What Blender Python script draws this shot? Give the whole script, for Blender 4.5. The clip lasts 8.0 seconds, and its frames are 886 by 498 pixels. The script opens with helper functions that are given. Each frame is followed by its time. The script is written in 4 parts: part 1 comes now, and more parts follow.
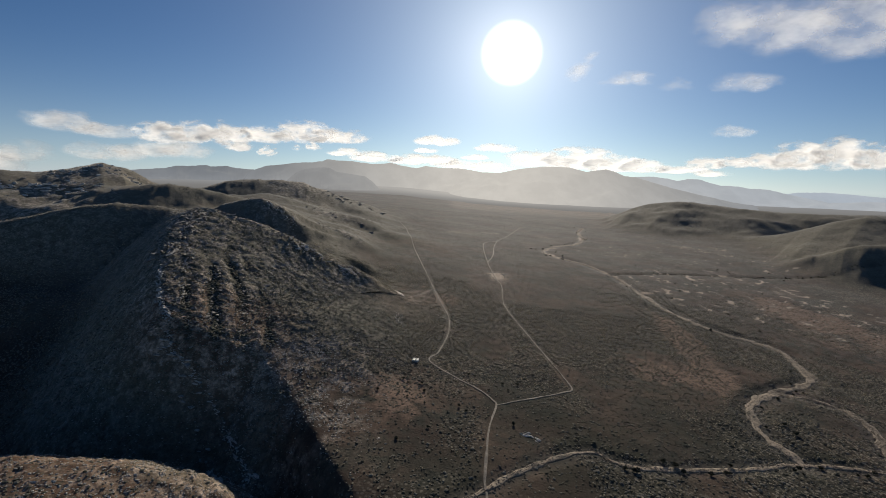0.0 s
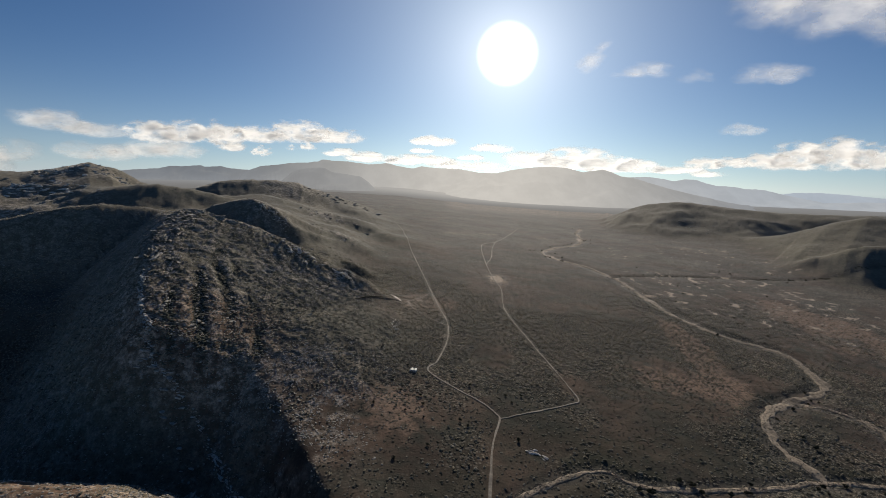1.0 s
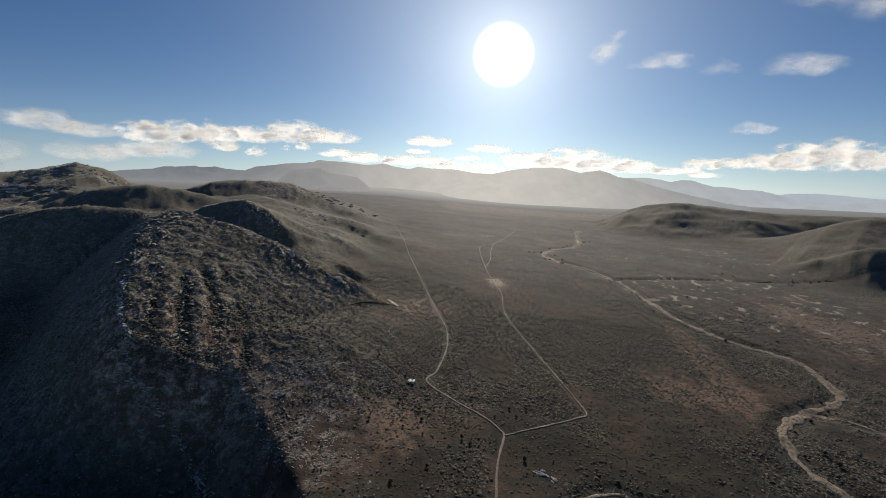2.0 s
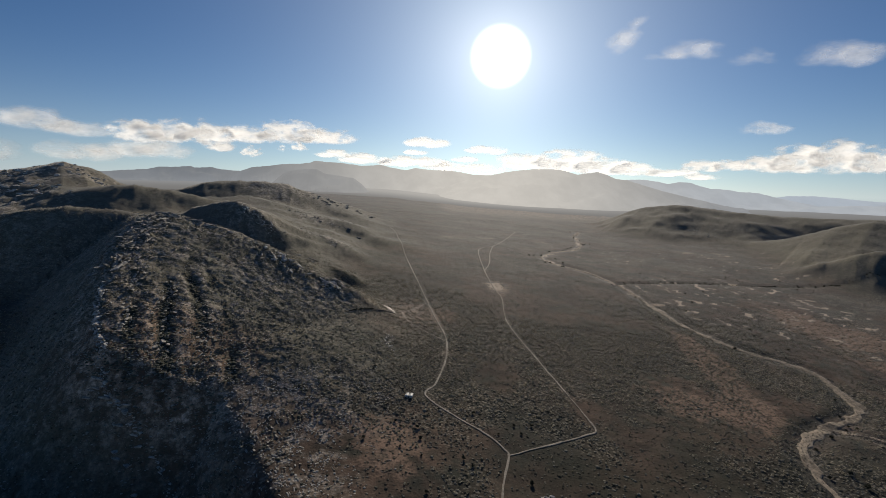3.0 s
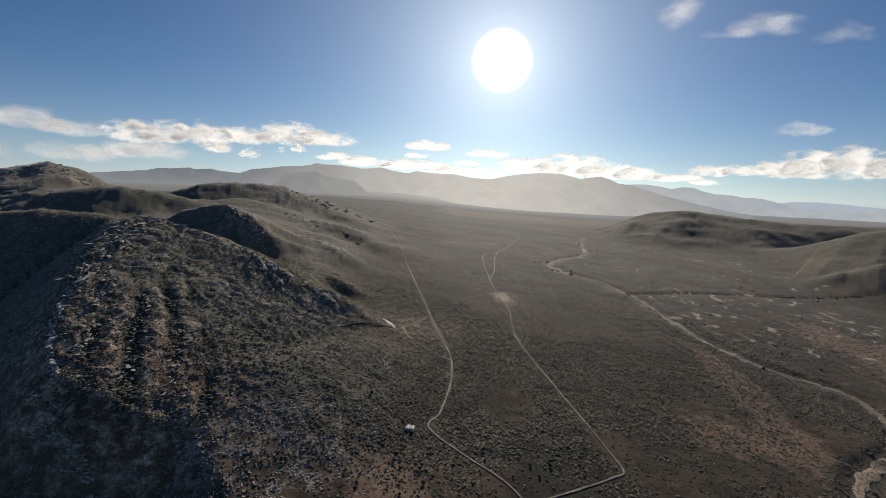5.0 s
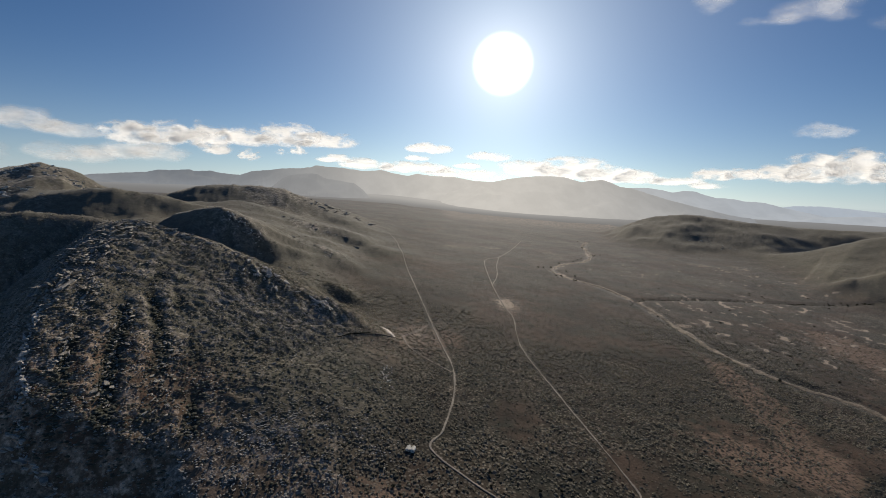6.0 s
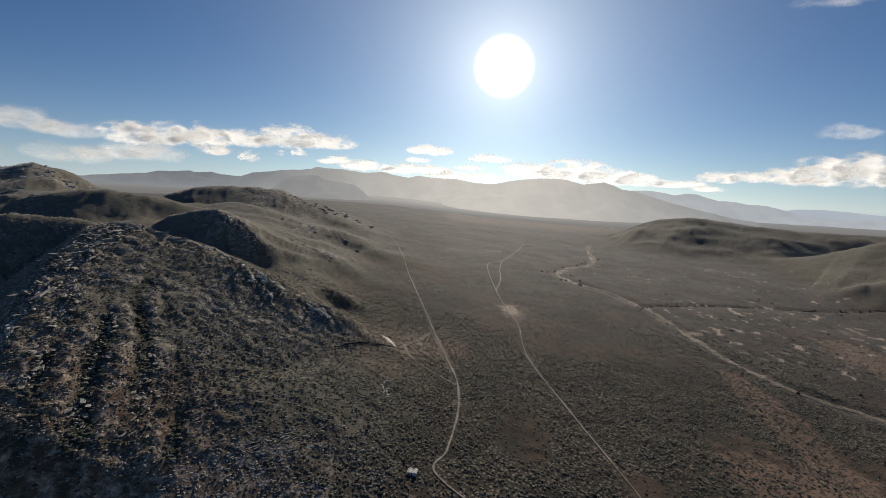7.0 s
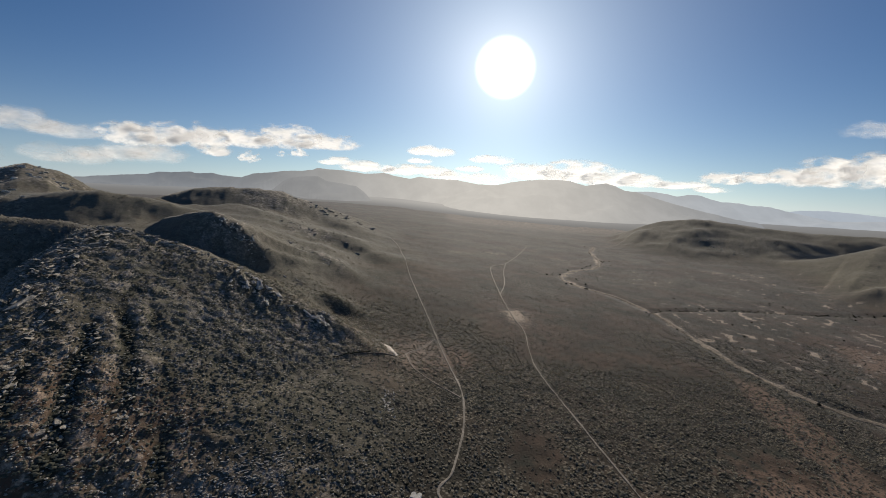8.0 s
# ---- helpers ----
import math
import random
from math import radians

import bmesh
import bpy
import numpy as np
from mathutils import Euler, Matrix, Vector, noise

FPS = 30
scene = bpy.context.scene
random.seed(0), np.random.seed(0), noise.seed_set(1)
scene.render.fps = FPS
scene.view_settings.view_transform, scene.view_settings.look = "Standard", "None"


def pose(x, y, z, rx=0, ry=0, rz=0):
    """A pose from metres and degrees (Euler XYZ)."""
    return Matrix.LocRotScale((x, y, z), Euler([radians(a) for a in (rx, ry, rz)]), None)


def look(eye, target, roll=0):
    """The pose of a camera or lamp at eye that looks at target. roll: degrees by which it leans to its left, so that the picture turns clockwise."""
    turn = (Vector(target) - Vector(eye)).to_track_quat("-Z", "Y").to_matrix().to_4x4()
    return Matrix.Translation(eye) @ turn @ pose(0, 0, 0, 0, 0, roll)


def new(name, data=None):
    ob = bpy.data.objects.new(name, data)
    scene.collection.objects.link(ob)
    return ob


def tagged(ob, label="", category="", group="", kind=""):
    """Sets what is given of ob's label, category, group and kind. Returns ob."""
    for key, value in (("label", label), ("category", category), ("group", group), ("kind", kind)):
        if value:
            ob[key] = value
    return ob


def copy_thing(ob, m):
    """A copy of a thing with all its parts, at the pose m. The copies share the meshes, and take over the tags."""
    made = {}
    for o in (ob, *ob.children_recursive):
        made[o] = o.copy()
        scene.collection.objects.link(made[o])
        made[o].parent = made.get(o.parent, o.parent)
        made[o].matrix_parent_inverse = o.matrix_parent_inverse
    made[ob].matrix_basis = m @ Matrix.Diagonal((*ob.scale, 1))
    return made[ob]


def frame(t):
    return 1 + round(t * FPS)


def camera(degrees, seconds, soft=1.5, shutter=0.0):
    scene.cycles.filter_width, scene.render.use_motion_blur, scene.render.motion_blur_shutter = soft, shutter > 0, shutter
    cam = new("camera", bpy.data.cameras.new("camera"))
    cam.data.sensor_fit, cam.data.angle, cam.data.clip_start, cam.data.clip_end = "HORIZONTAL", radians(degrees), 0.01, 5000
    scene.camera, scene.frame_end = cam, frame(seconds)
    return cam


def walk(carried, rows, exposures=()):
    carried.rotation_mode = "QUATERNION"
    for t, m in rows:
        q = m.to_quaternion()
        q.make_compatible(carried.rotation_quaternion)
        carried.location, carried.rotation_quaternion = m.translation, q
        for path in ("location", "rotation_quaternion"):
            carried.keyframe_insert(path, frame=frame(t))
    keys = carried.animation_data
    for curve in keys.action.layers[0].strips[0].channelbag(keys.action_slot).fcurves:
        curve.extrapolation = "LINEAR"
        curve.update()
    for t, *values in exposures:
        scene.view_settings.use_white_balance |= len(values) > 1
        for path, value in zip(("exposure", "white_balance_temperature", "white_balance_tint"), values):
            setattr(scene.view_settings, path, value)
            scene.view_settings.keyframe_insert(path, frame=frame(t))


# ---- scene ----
cam = camera(86.0, 8.0, soft=0.7)
PATH = [
    (0, (-0.731, 0.384, 140.472), (-0.763, 2.364, 140.192), 1.6),
    (0.5, (-2.311, 9.889, 140.301), (-2.335, 11.869, 140.023), 1.5),
    (1, (-3.519, 19.3, 140.143), (-3.534, 21.281, 139.865), 1.6),
    (1.5, (-4.672, 28.809, 140.088), (-4.68, 30.79, 139.811), 1.6),
    (3, (-8.124, 58.201, 139.712), (-8.111, 60.183, 139.443), 1.8),
    (3.5, (-9.005, 67.977, 139.807), (-8.99, 69.959, 139.542), 1.9),
    (4, (-9.971, 77.255, 139.889), (-9.958, 79.238, 139.628), 2.0),
    (4.5, (-10.886, 86.142, 139.902), (-10.874, 88.126, 139.643), 2.1),
    (6, (-13.687, 113.375, 140.195), (-13.677, 115.36, 139.951), 2.4),
    (6.5, (-14.878, 122.408, 140.34), (-14.868, 124.394, 140.101), 2.5),
    (7, (-15.897, 131.431, 140.588), (-15.89, 133.417, 140.352), 2.6),
    (7.5, (-16.705, 140.249, 140.895), (-16.701, 142.235, 140.661), 2.6),
    (8, (-18.128, 148.792, 141.099), (-18.126, 150.779, 140.867), 2.6),
]
walk(cam, [(t, look(eye, target, roll)) for t, eye, target, roll in PATH])

# ---- sky, sun and exposure ----
SUN_AZ, SUN_EL = 6.3, 14.4  # where its disc stands
LIGHT_EL = 21.0
TO_LIGHT = Vector((math.sin(radians(SUN_AZ)) * math.cos(radians(LIGHT_EL)), math.cos(radians(SUN_AZ)) * math.cos(radians(LIGHT_EL)), math.sin(radians(LIGHT_EL))))
TO_SUN = Vector((math.sin(radians(SUN_AZ)) * math.cos(radians(SUN_EL)), math.cos(radians(SUN_AZ)) * math.cos(radians(SUN_EL)), math.sin(radians(SUN_EL))))
scene.view_settings.exposure = 0.0
lamp = bpy.data.lights.new("sun", "SUN")
lamp.energy, lamp.angle, lamp.color = 4.2, radians(0.6), (1.0, 0.9, 0.75)
sun = new("sun", lamp)
sun.matrix_world = look(TO_LIGHT * 2000, (0, 0, 0))

world = bpy.data.worlds.new("sky")
scene.world = world
world.use_nodes = True
wt = world.node_tree
wt.nodes.clear()


def node(tree, kind, ins=None, **settings):
    """A node with its settings; ins: its inputs by name or number, values or sockets."""
    n = tree.nodes.new(kind)
    for key, value in settings.items():
        setattr(n, key, value)
    for key, value in (ins or {}).items():
        if isinstance(value, bpy.types.NodeSocket):
            tree.links.new(value, n.inputs[key])
        else:
            n.inputs[key].default_value = value
    return n


def maths(tree, op, a, b=0.0, c=0.0, clamp=False):
    return node(tree, "ShaderNodeMath", {0: a, 1: b, 2: c}, operation=op, use_clamp=clamp).outputs[0]


def mix(tree, fac, a, b, blend="MIX"):
    n = node(tree, "ShaderNodeMix", {0: fac}, data_type="RGBA", blend_type=blend, clamp_factor=True)
    for i, v in ((6, a), (7, b)):
        if isinstance(v, bpy.types.NodeSocket):
            tree.links.new(v, n.inputs[i])
        else:
            n.inputs[i].default_value = (*v, 1)
    return n.outputs[2]


def ramp(tree, fac, stops):
    n = node(tree, "ShaderNodeValToRGB", {0: fac})
    els = n.color_ramp.elements
    while len(els) < len(stops):
        els.new(0.5)
    for e, (p, c) in zip(els, stops):
        e.position = p
        e.color = (*c, 1) if isinstance(c, tuple) else (c, c, c, 1)
    return n.outputs[0]


def span(tree, v, a, b):
    """0 at a, 1 at b, smooth between."""
    return node(tree, "ShaderNodeMapRange", {0: v, 1: a, 2: b}, interpolation_type="SMOOTHSTEP").outputs[0]


sky = node(wt, "ShaderNodeTexSky", sky_type="NISHITA", sun_disc=False, sun_elevation=radians(LIGHT_EL), sun_rotation=radians(SUN_AZ),
           altitude=300.0, air_density=1.0, dust_density=0.3, ozone_density=3.0)
way = node(wt, "ShaderNodeVectorMath", {0: node(wt, "ShaderNodeTexCoord").outputs["Generated"]}, operation="NORMALIZE").outputs[0]
facing = node(wt, "ShaderNodeVectorMath", {0: way, 1: TO_SUN}, operation="DOT_PRODUCT").outputs["Value"]
angle = maths(wt, "MULTIPLY", maths(wt, "ARCCOSINE", maths(wt, "MINIMUM", facing, 1.0)), 57.2958)
# the sun's dazzling disc and the bright aureole in the hazy air round it
core = maths(wt, "MULTIPLY", span(wt, angle, 3.6, 2.1), 1.6)
inner = maths(wt, "MULTIPLY", maths(wt, "EXPONENT", maths(wt, "MULTIPLY", angle, -0.23)), 0.45)
outer = maths(wt, "MULTIPLY", maths(wt, "EXPONENT", maths(wt, "MULTIPLY", angle, -0.08)), 0.56)
glow = maths(wt, "ADD", maths(wt, "ADD", core, inner), outer)
bg_sky = node(wt, "ShaderNodeBackground", {0: mix(wt, 1.0, sky.outputs[0], (0.41, 0.83, 1.25), "MULTIPLY"), 1: 0.0385})
bg_sun = node(wt, "ShaderNodeBackground", {0: (1.0, 0.945, 0.85, 1), 1: glow})
# the pale band of haze that lies along the whole horizon
height = maths(wt, "ABSOLUTE", node(wt, "ShaderNodeSeparateXYZ", {0: way}).outputs[2])
band = maths(wt, "MULTIPLY", maths(wt, "EXPONENT", maths(wt, "MULTIPLY", height, -12.0)), 0.33)
bg_haze = node(wt, "ShaderNodeBackground", {0: (1.0, 0.94, 1.02, 1), 1: band})
low_glow = maths(wt, "MULTIPLY", maths(wt, "EXPONENT", maths(wt, "SUBTRACT", maths(wt, "MULTIPLY", height, -20.0), maths(wt, "MULTIPLY", angle, 0.075))), 1.0)
bg_low = node(wt, "ShaderNodeBackground", {0: (1.0, 0.86, 0.64, 1), 1: low_glow})
lit_air = node(wt, "ShaderNodeAddShader", {0: bg_sun.outputs[0], 1: node(wt, "ShaderNodeAddShader", {0: bg_haze.outputs[0], 1: bg_low.outputs[0]}).outputs[0]})
node(wt, "ShaderNodeOutputWorld", {0: node(wt, "ShaderNodeAddShader", {0: bg_sky.outputs[0], 1: lit_air.outputs[0]}).outputs[0]})

# ---- materials ----


def material(name):
    m = bpy.data.materials.new(name)
    m.use_nodes = True
    t = m.node_tree
    t.nodes.clear()
    return m, t, node(t, "ShaderNodeOutputMaterial")


def noise_of(t, at, scale, detail=4.0, rough=0.55):
    return node(t, "ShaderNodeTexNoise", {"Vector": at, "Scale": scale, "Detail": detail, "Roughness": rough}).outputs[0]


def bump(t, height, strength, distance):
    return node(t, "ShaderNodeBump", {"Height": height, "Strength": strength, "Distance": distance}).outputs[0]


HAZE_SHEEN = 0.19  # sheen on scrub and soil at grazing angles, standing in for distance haze


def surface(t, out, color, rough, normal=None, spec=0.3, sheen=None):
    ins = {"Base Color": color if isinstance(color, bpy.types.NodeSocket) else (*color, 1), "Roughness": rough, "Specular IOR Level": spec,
           "Sheen Weight": HAZE_SHEEN if sheen is None else sheen, "Sheen Roughness": 0.2, "Sheen Tint": (1.0, 0.97, 0.94, 1)}
    if normal is not None:
        ins["Normal"] = normal
    p = node(t, "ShaderNodeBsdfPrincipled", ins)
    t.links.new(p.outputs[0], out.inputs[0])
    return p


def ground_material():
    m, t, out = material("scrubland")
    at = node(t, "ShaderNodeNewGeometry").outputs["Position"]
    slope = node(t, "ShaderNodeAttribute", attribute_name="hill").outputs["Fac"]
    pale = node(t, "ShaderNodeAttribute", attribute_name="pale").outputs["Fac"]
    red = node(t, "ShaderNodeAttribute", attribute_name="red").outputs["Fac"]
    crag = node(t, "ShaderNodeAttribute", attribute_name="crag").outputs["Fac"]
    dotted = node(t, "ShaderNodeAttribute", attribute_name="dotted").outputs["Fac"]
    broad, mid, small = noise_of(t, at, 0.012), noise_of(t, at, 0.11, 5.0), noise_of(t, at, 0.75, 4.0, 0.65)
    cells = node(t, "ShaderNodeTexVoronoi", {"Vector": at, "Scale": 0.45, "Randomness": 1.0}).outputs["Distance"]
    # dark close heath
    soil = ramp(t, small, [(0.3, (0.021, 0.021, 0.018)), (0.55, (0.036, 0.036, 0.031)), (0.78, (0.062, 0.06, 0.052))])
    soil = mix(t, span(t, broad, 0.4, 0.62), soil, mix(t, 0.6, soil, (0.052, 0.048, 0.041)))
    tint = mix(t, span(t, noise_of(t, at, 0.017, 5.0, 0.6), 0.42, 0.6), (1.35, 1.0, 0.9), (0.72, 0.84, 0.8))
    soil = mix(t, 0.8, soil, tint, "MULTIPLY")
    soil = mix(t, maths(t, "MULTIPLY", red, span(t, mid, 0.35, 0.6)), soil, mix(t, small, (0.05, 0.035, 0.028), (0.17, 0.11, 0.082)))
    # open ground, straw and pale soil between dark tussocks
    gaps = mix(t, small, (0.09, 0.084, 0.07), (0.34, 0.315, 0.262))
    tuft = mix(t, span(t, cells, 0.5, 0.2), (0.026, 0.026, 0.021), gaps)
    soil = mix(t, maths(t, "MULTIPLY", dotted, 0.6), soil, tuft)
    bare = mix(t, span(t, cells, 0.2, 0.55), (0.045, 0.036, 0.029), mix(t, small, (0.07, 0.05, 0.038), (0.33, 0.232, 0.172)))
    soil = mix(t, 0.85, soil, mix(t, span(t, noise_of(t, at, 0.022, 4.0, 0.62), 0.38, 0.62), (0.68, 0.7, 0.72), (1.3, 1.28, 1.24)), "MULTIPLY")
    soil = mix(t, maths(t, "MULTIPLY", span(t, maths(t, "ADD", red, maths(t, "SUBTRACT", mid, 0.5)), 0.5, 0.85), 0.8), soil, bare)
    turf = ramp(t, small, [(0.3, (0.05, 0.053, 0.04)), (0.55, (0.108, 0.112, 0.083)), (0.8, (0.2, 0.203, 0.155))])
    stone = ramp(t, noise_of(t, at, 0.4, 6.0, 0.7), [(0.3, (0.07, 0.066, 0.059)), (0.48, (0.24, 0.223, 0.195)), (0.66, (0.56, 0.52, 0.455))])
    cover = mix(t, maths(t, "MULTIPLY", slope, span(t, mid, 0.2, 0.5)), soil, turf)
    cover = mix(t, maths(t, "MULTIPLY", maths(t, "MULTIPLY", slope, red), span(t, small, 0.25, 0.6)), cover, mix(t, small, (0.035, 0.022, 0.017), (0.15, 0.09, 0.062)))
    rocky = maths(t, "MULTIPLY", crag, span(t, noise_of(t, at, 0.16, 6.0, 0.7), 0.42, 0.6))
    cover = mix(t, rocky, cover, mix(t, maths(t, "MULTIPLY", red, 0.8), stone, mix(t, 1.0, stone, (1.0, 0.8, 0.67), "MULTIPLY")))
    bush_and_shade = node(t, "ShaderNodeAttribute", attribute_name="bush_and_shade").outputs["Fac"]
    # dark bush, and the painted shade of the eastern hills
    cover = mix(t, bush_and_shade, cover, mix(t, small, (0.014, 0.015, 0.011), (0.04, 0.042, 0.03)))
    # greyish paling: bare ground, and haze painted over far plain and hills
    cover = mix(t, maths(t, "MULTIPLY", pale, 0.55), cover, mix(t, small, (0.085, 0.081, 0.075), (0.19, 0.178, 0.165)))
    cover = mix(t, maths(t, "MULTIPLY", span(t, pale, 0.62, 1.0), maths(t, "MAXIMUM", span(t, mid, 0.42, 0.66), span(t, pale, 0.9, 0.99))), cover, mix(t, small, (0.19, 0.157, 0.125), (0.46, 0.385, 0.305)))
    cover = node(t, "ShaderNodeVectorMath", {0: cover, 1: (1.38, 1.31, 1.23)}, operation="MULTIPLY").outputs[0]
    hump = maths(t, "ADD", maths(t, "MULTIPLY", small, 0.7), maths(t, "MULTIPLY", mid, 0.5))
    surface(t, out, cover, 0.95, bump(t, hump, 0.6, 0.8), 0.08, HAZE_SHEEN)
    return m


def shrub_material(name, dark, light, straw=None):
    m, t, out = material(name)
    geo = node(t, "ShaderNodeNewGeometry")
    pick = geo.outputs["Random Per Island"]
    col = mix(t, span(t, pick, 0.0, 0.6), dark, light)
    if straw:
        col = mix(t, span(t, pick, 0.55, 0.6), col, straw)
    col = mix(t, noise_of(t, geo.outputs["Position"], 2.5), col, mix(t, 0.5, col, (0.09, 0.08, 0.05)))
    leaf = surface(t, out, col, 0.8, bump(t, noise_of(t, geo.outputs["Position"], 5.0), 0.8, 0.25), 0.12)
    through_leaf = node(t, "ShaderNodeBsdfTranslucent", {0: mix(t, 0.45, col, (0.14, 0.125, 0.085))})
    t.links.new(node(t, "ShaderNodeMixShader", {0: 0.5, 1: leaf.outputs[0], 2: through_leaf.outputs[0]}).outputs[0], out.inputs[0])
    return m


def rock_material(name, dark, light):
    m, t, out = material(name)
    at = node(t, "ShaderNodeNewGeometry").outputs["Position"]
    pick = node(t, "ShaderNodeObjectInfo").outputs["Random"]
    n1, n2 = noise_of(t, at, 0.5, 6.0, 0.7), noise_of(t, at, 3.0, 4.0, 0.6)
    col = mix(t, span(t, n1, 0.3, 0.7), dark, light)
    col = mix(t, maths(t, "MULTIPLY", span(t, n2, 0.5, 0.75), 0.6), col, (0.07, 0.065, 0.05))
    col = mix(t, maths(t, "MULTIPLY", pick, 0.35), col, dark)
    surface(t, out, col, 0.9, bump(t, maths(t, "ADD", n1, maths(t, "MULTIPLY", n2, 0.4)), 0.8, 0.4), 0.1, 0.04)
    return m


def plain_material(name, dark, light, scale=0.8, rough=0.85):
    m, t, out = material(name)
    at = node(t, "ShaderNodeNewGeometry").outputs["Position"]
    n1, n2 = noise_of(t, at, scale, 5.0, 0.65), noise_of(t, at, scale * 0.12, 3.0)
    col = mix(t, span(t, maths(t, "ADD", maths(t, "MULTIPLY", n1, 0.6), maths(t, "MULTIPLY", n2, 0.4)), 0.35, 0.65), dark, light)
    surface(t, out, col, rough, bump(t, n1, 0.5, 0.2), 0.25)
    return m


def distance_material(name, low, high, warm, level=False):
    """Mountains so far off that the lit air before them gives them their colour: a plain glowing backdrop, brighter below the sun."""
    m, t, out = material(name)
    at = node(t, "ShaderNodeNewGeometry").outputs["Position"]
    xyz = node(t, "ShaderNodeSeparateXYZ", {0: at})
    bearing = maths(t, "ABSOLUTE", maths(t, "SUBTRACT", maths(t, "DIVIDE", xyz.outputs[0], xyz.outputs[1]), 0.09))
    # haze put into the emission: paler at the foot, on level ground with distance
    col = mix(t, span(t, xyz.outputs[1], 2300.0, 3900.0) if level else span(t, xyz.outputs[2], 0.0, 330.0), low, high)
    # sun-warmed haze below the sun, painted in by bearing
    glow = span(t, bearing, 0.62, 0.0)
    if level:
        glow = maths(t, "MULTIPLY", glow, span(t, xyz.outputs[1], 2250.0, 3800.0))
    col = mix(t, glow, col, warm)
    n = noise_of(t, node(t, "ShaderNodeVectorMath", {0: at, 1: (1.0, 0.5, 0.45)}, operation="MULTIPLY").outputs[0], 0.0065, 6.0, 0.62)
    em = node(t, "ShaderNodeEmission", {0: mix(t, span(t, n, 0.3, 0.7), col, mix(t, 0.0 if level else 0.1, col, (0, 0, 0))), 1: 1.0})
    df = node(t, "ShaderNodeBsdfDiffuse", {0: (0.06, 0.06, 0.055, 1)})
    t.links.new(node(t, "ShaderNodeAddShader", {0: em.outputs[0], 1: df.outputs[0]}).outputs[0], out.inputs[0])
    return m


def cloud_material(name, size, thick, fill, ragged, crisp, bright=0.84):
    """Vapour: light scatters through it; its edge frays by noise. size: metres of the billows."""
    m, t, out = material(name)
    tc = node(t, "ShaderNodeTexCoord")
    at = node(t, "ShaderNodeVectorMath", {0: node(t, "ShaderNodeNewGeometry").outputs["Position"], 1: (1 / size, 1 / size, 2.0 / size)}, operation="MULTIPLY").outputs[0]
    box = node(t, "ShaderNodeVectorMath", {0: tc.outputs["Generated"], 1: (2, 2, 2), 2: (-1, -1, -1)}, operation="MULTIPLY_ADD").outputs[0]
    xyz = node(t, "ShaderNodeSeparateXYZ", {0: box})
    rise = maths(t, "ADD", xyz.outputs[2], 0.3)
    rise = maths(t, "MULTIPLY", rise, maths(t, "ADD", 0.85, maths(t, "MULTIPLY", maths(t, "LESS_THAN", rise, 0.0), 0.9)))
    r = maths(t, "ADD", maths(t, "MULTIPLY", xyz.outputs[0], xyz.outputs[0]), maths(t, "MULTIPLY", rise, rise))
    n = noise_of(t, at, 1.0, 5.0, 0.52)
    dens = maths(t, "ADD", maths(t, "SUBTRACT", fill, r), maths(t, "MULTIPLY", maths(t, "SUBTRACT", n, 0.5), ragged))
    rim = maths(t, "ADD", maths(t, "MULTIPLY", xyz.outputs[0], xyz.outputs[0]), maths(t, "MULTIPLY", xyz.outputs[2], xyz.outputs[2]))
    fac = maths(t, "MULTIPLY", maths(t, "MULTIPLY", span(t, dens, 0.1, crisp), span(t, rim, 0.92, 0.5)), thick)
    puffs = bump(t, n, 0.22, size * 0.4)
    lit = node(t, "ShaderNodeBsdfTranslucent", {0: (bright, bright, bright, 1), "Normal": puffs})
    back = node(t, "ShaderNodeBsdfDiffuse", {0: (bright, bright, bright, 1), "Normal": puffs})
    body = node(t, "ShaderNodeMixShader", {0: 0.15, 1: lit.outputs[0], 2: back.outputs[0]})
    clear = node(t, "ShaderNodeBsdfTransparent")
    t.links.new(node(t, "ShaderNodeMixShader", {0: fac, 1: clear.outputs[0], 2: body.outputs[0]}).outputs[0], out.inputs[0])
    return m


M_GROUND = ground_material()
M_SHRUB = shrub_material("scrub_leaves", (0.09, 0.088, 0.068), (0.19, 0.18, 0.138), (0.38, 0.35, 0.285))
M_STRAW = shrub_material("dry_grass_blades", (0.3, 0.27, 0.215), (0.56, 0.505, 0.41))
M_HILL_SHRUB = shrub_material("cushion_bush_leaves", (0.14, 0.145, 0.108), (0.26, 0.26, 0.2))
M_FAR_SHRUB = shrub_material("hill_scrub_leaves", (0.08, 0.078, 0.06), (0.17, 0.16, 0.125))
M_TREE = shrub_material("tree_leaves", (0.03, 0.034, 0.022), (0.06, 0.066, 0.042))
M_ROCK = rock_material("grey_sandstone", (0.2, 0.18, 0.152), (0.58, 0.53, 0.455))
M_RIM = rock_material("rim_quartzite", (0.4, 0.36, 0.31), (0.78, 0.72, 0.63))
M_WHITE = rock_material("white_quartzite", (0.46, 0.42, 0.365), (0.8, 0.74, 0.655))
M_TRACK = plain_material("dirt_track", (0.16, 0.135, 0.108), (0.34, 0.29, 0.235), 0.5)
M_RIVER = plain_material("river_sand", (0.1, 0.078, 0.054), (0.4, 0.315, 0.222), 0.3)
M_GRAVEL = plain_material("tan_gravel", (0.12, 0.096, 0.068), (0.32, 0.255, 0.178), 1.2)
M_SCAR = plain_material("bare_soil", (0.45, 0.38, 0.31), (0.65, 0.57, 0.49), 0.5)
M_SOIL = plain_material("brown_soil", (0.07, 0.052, 0.04), (0.16, 0.12, 0.09), 0.6)
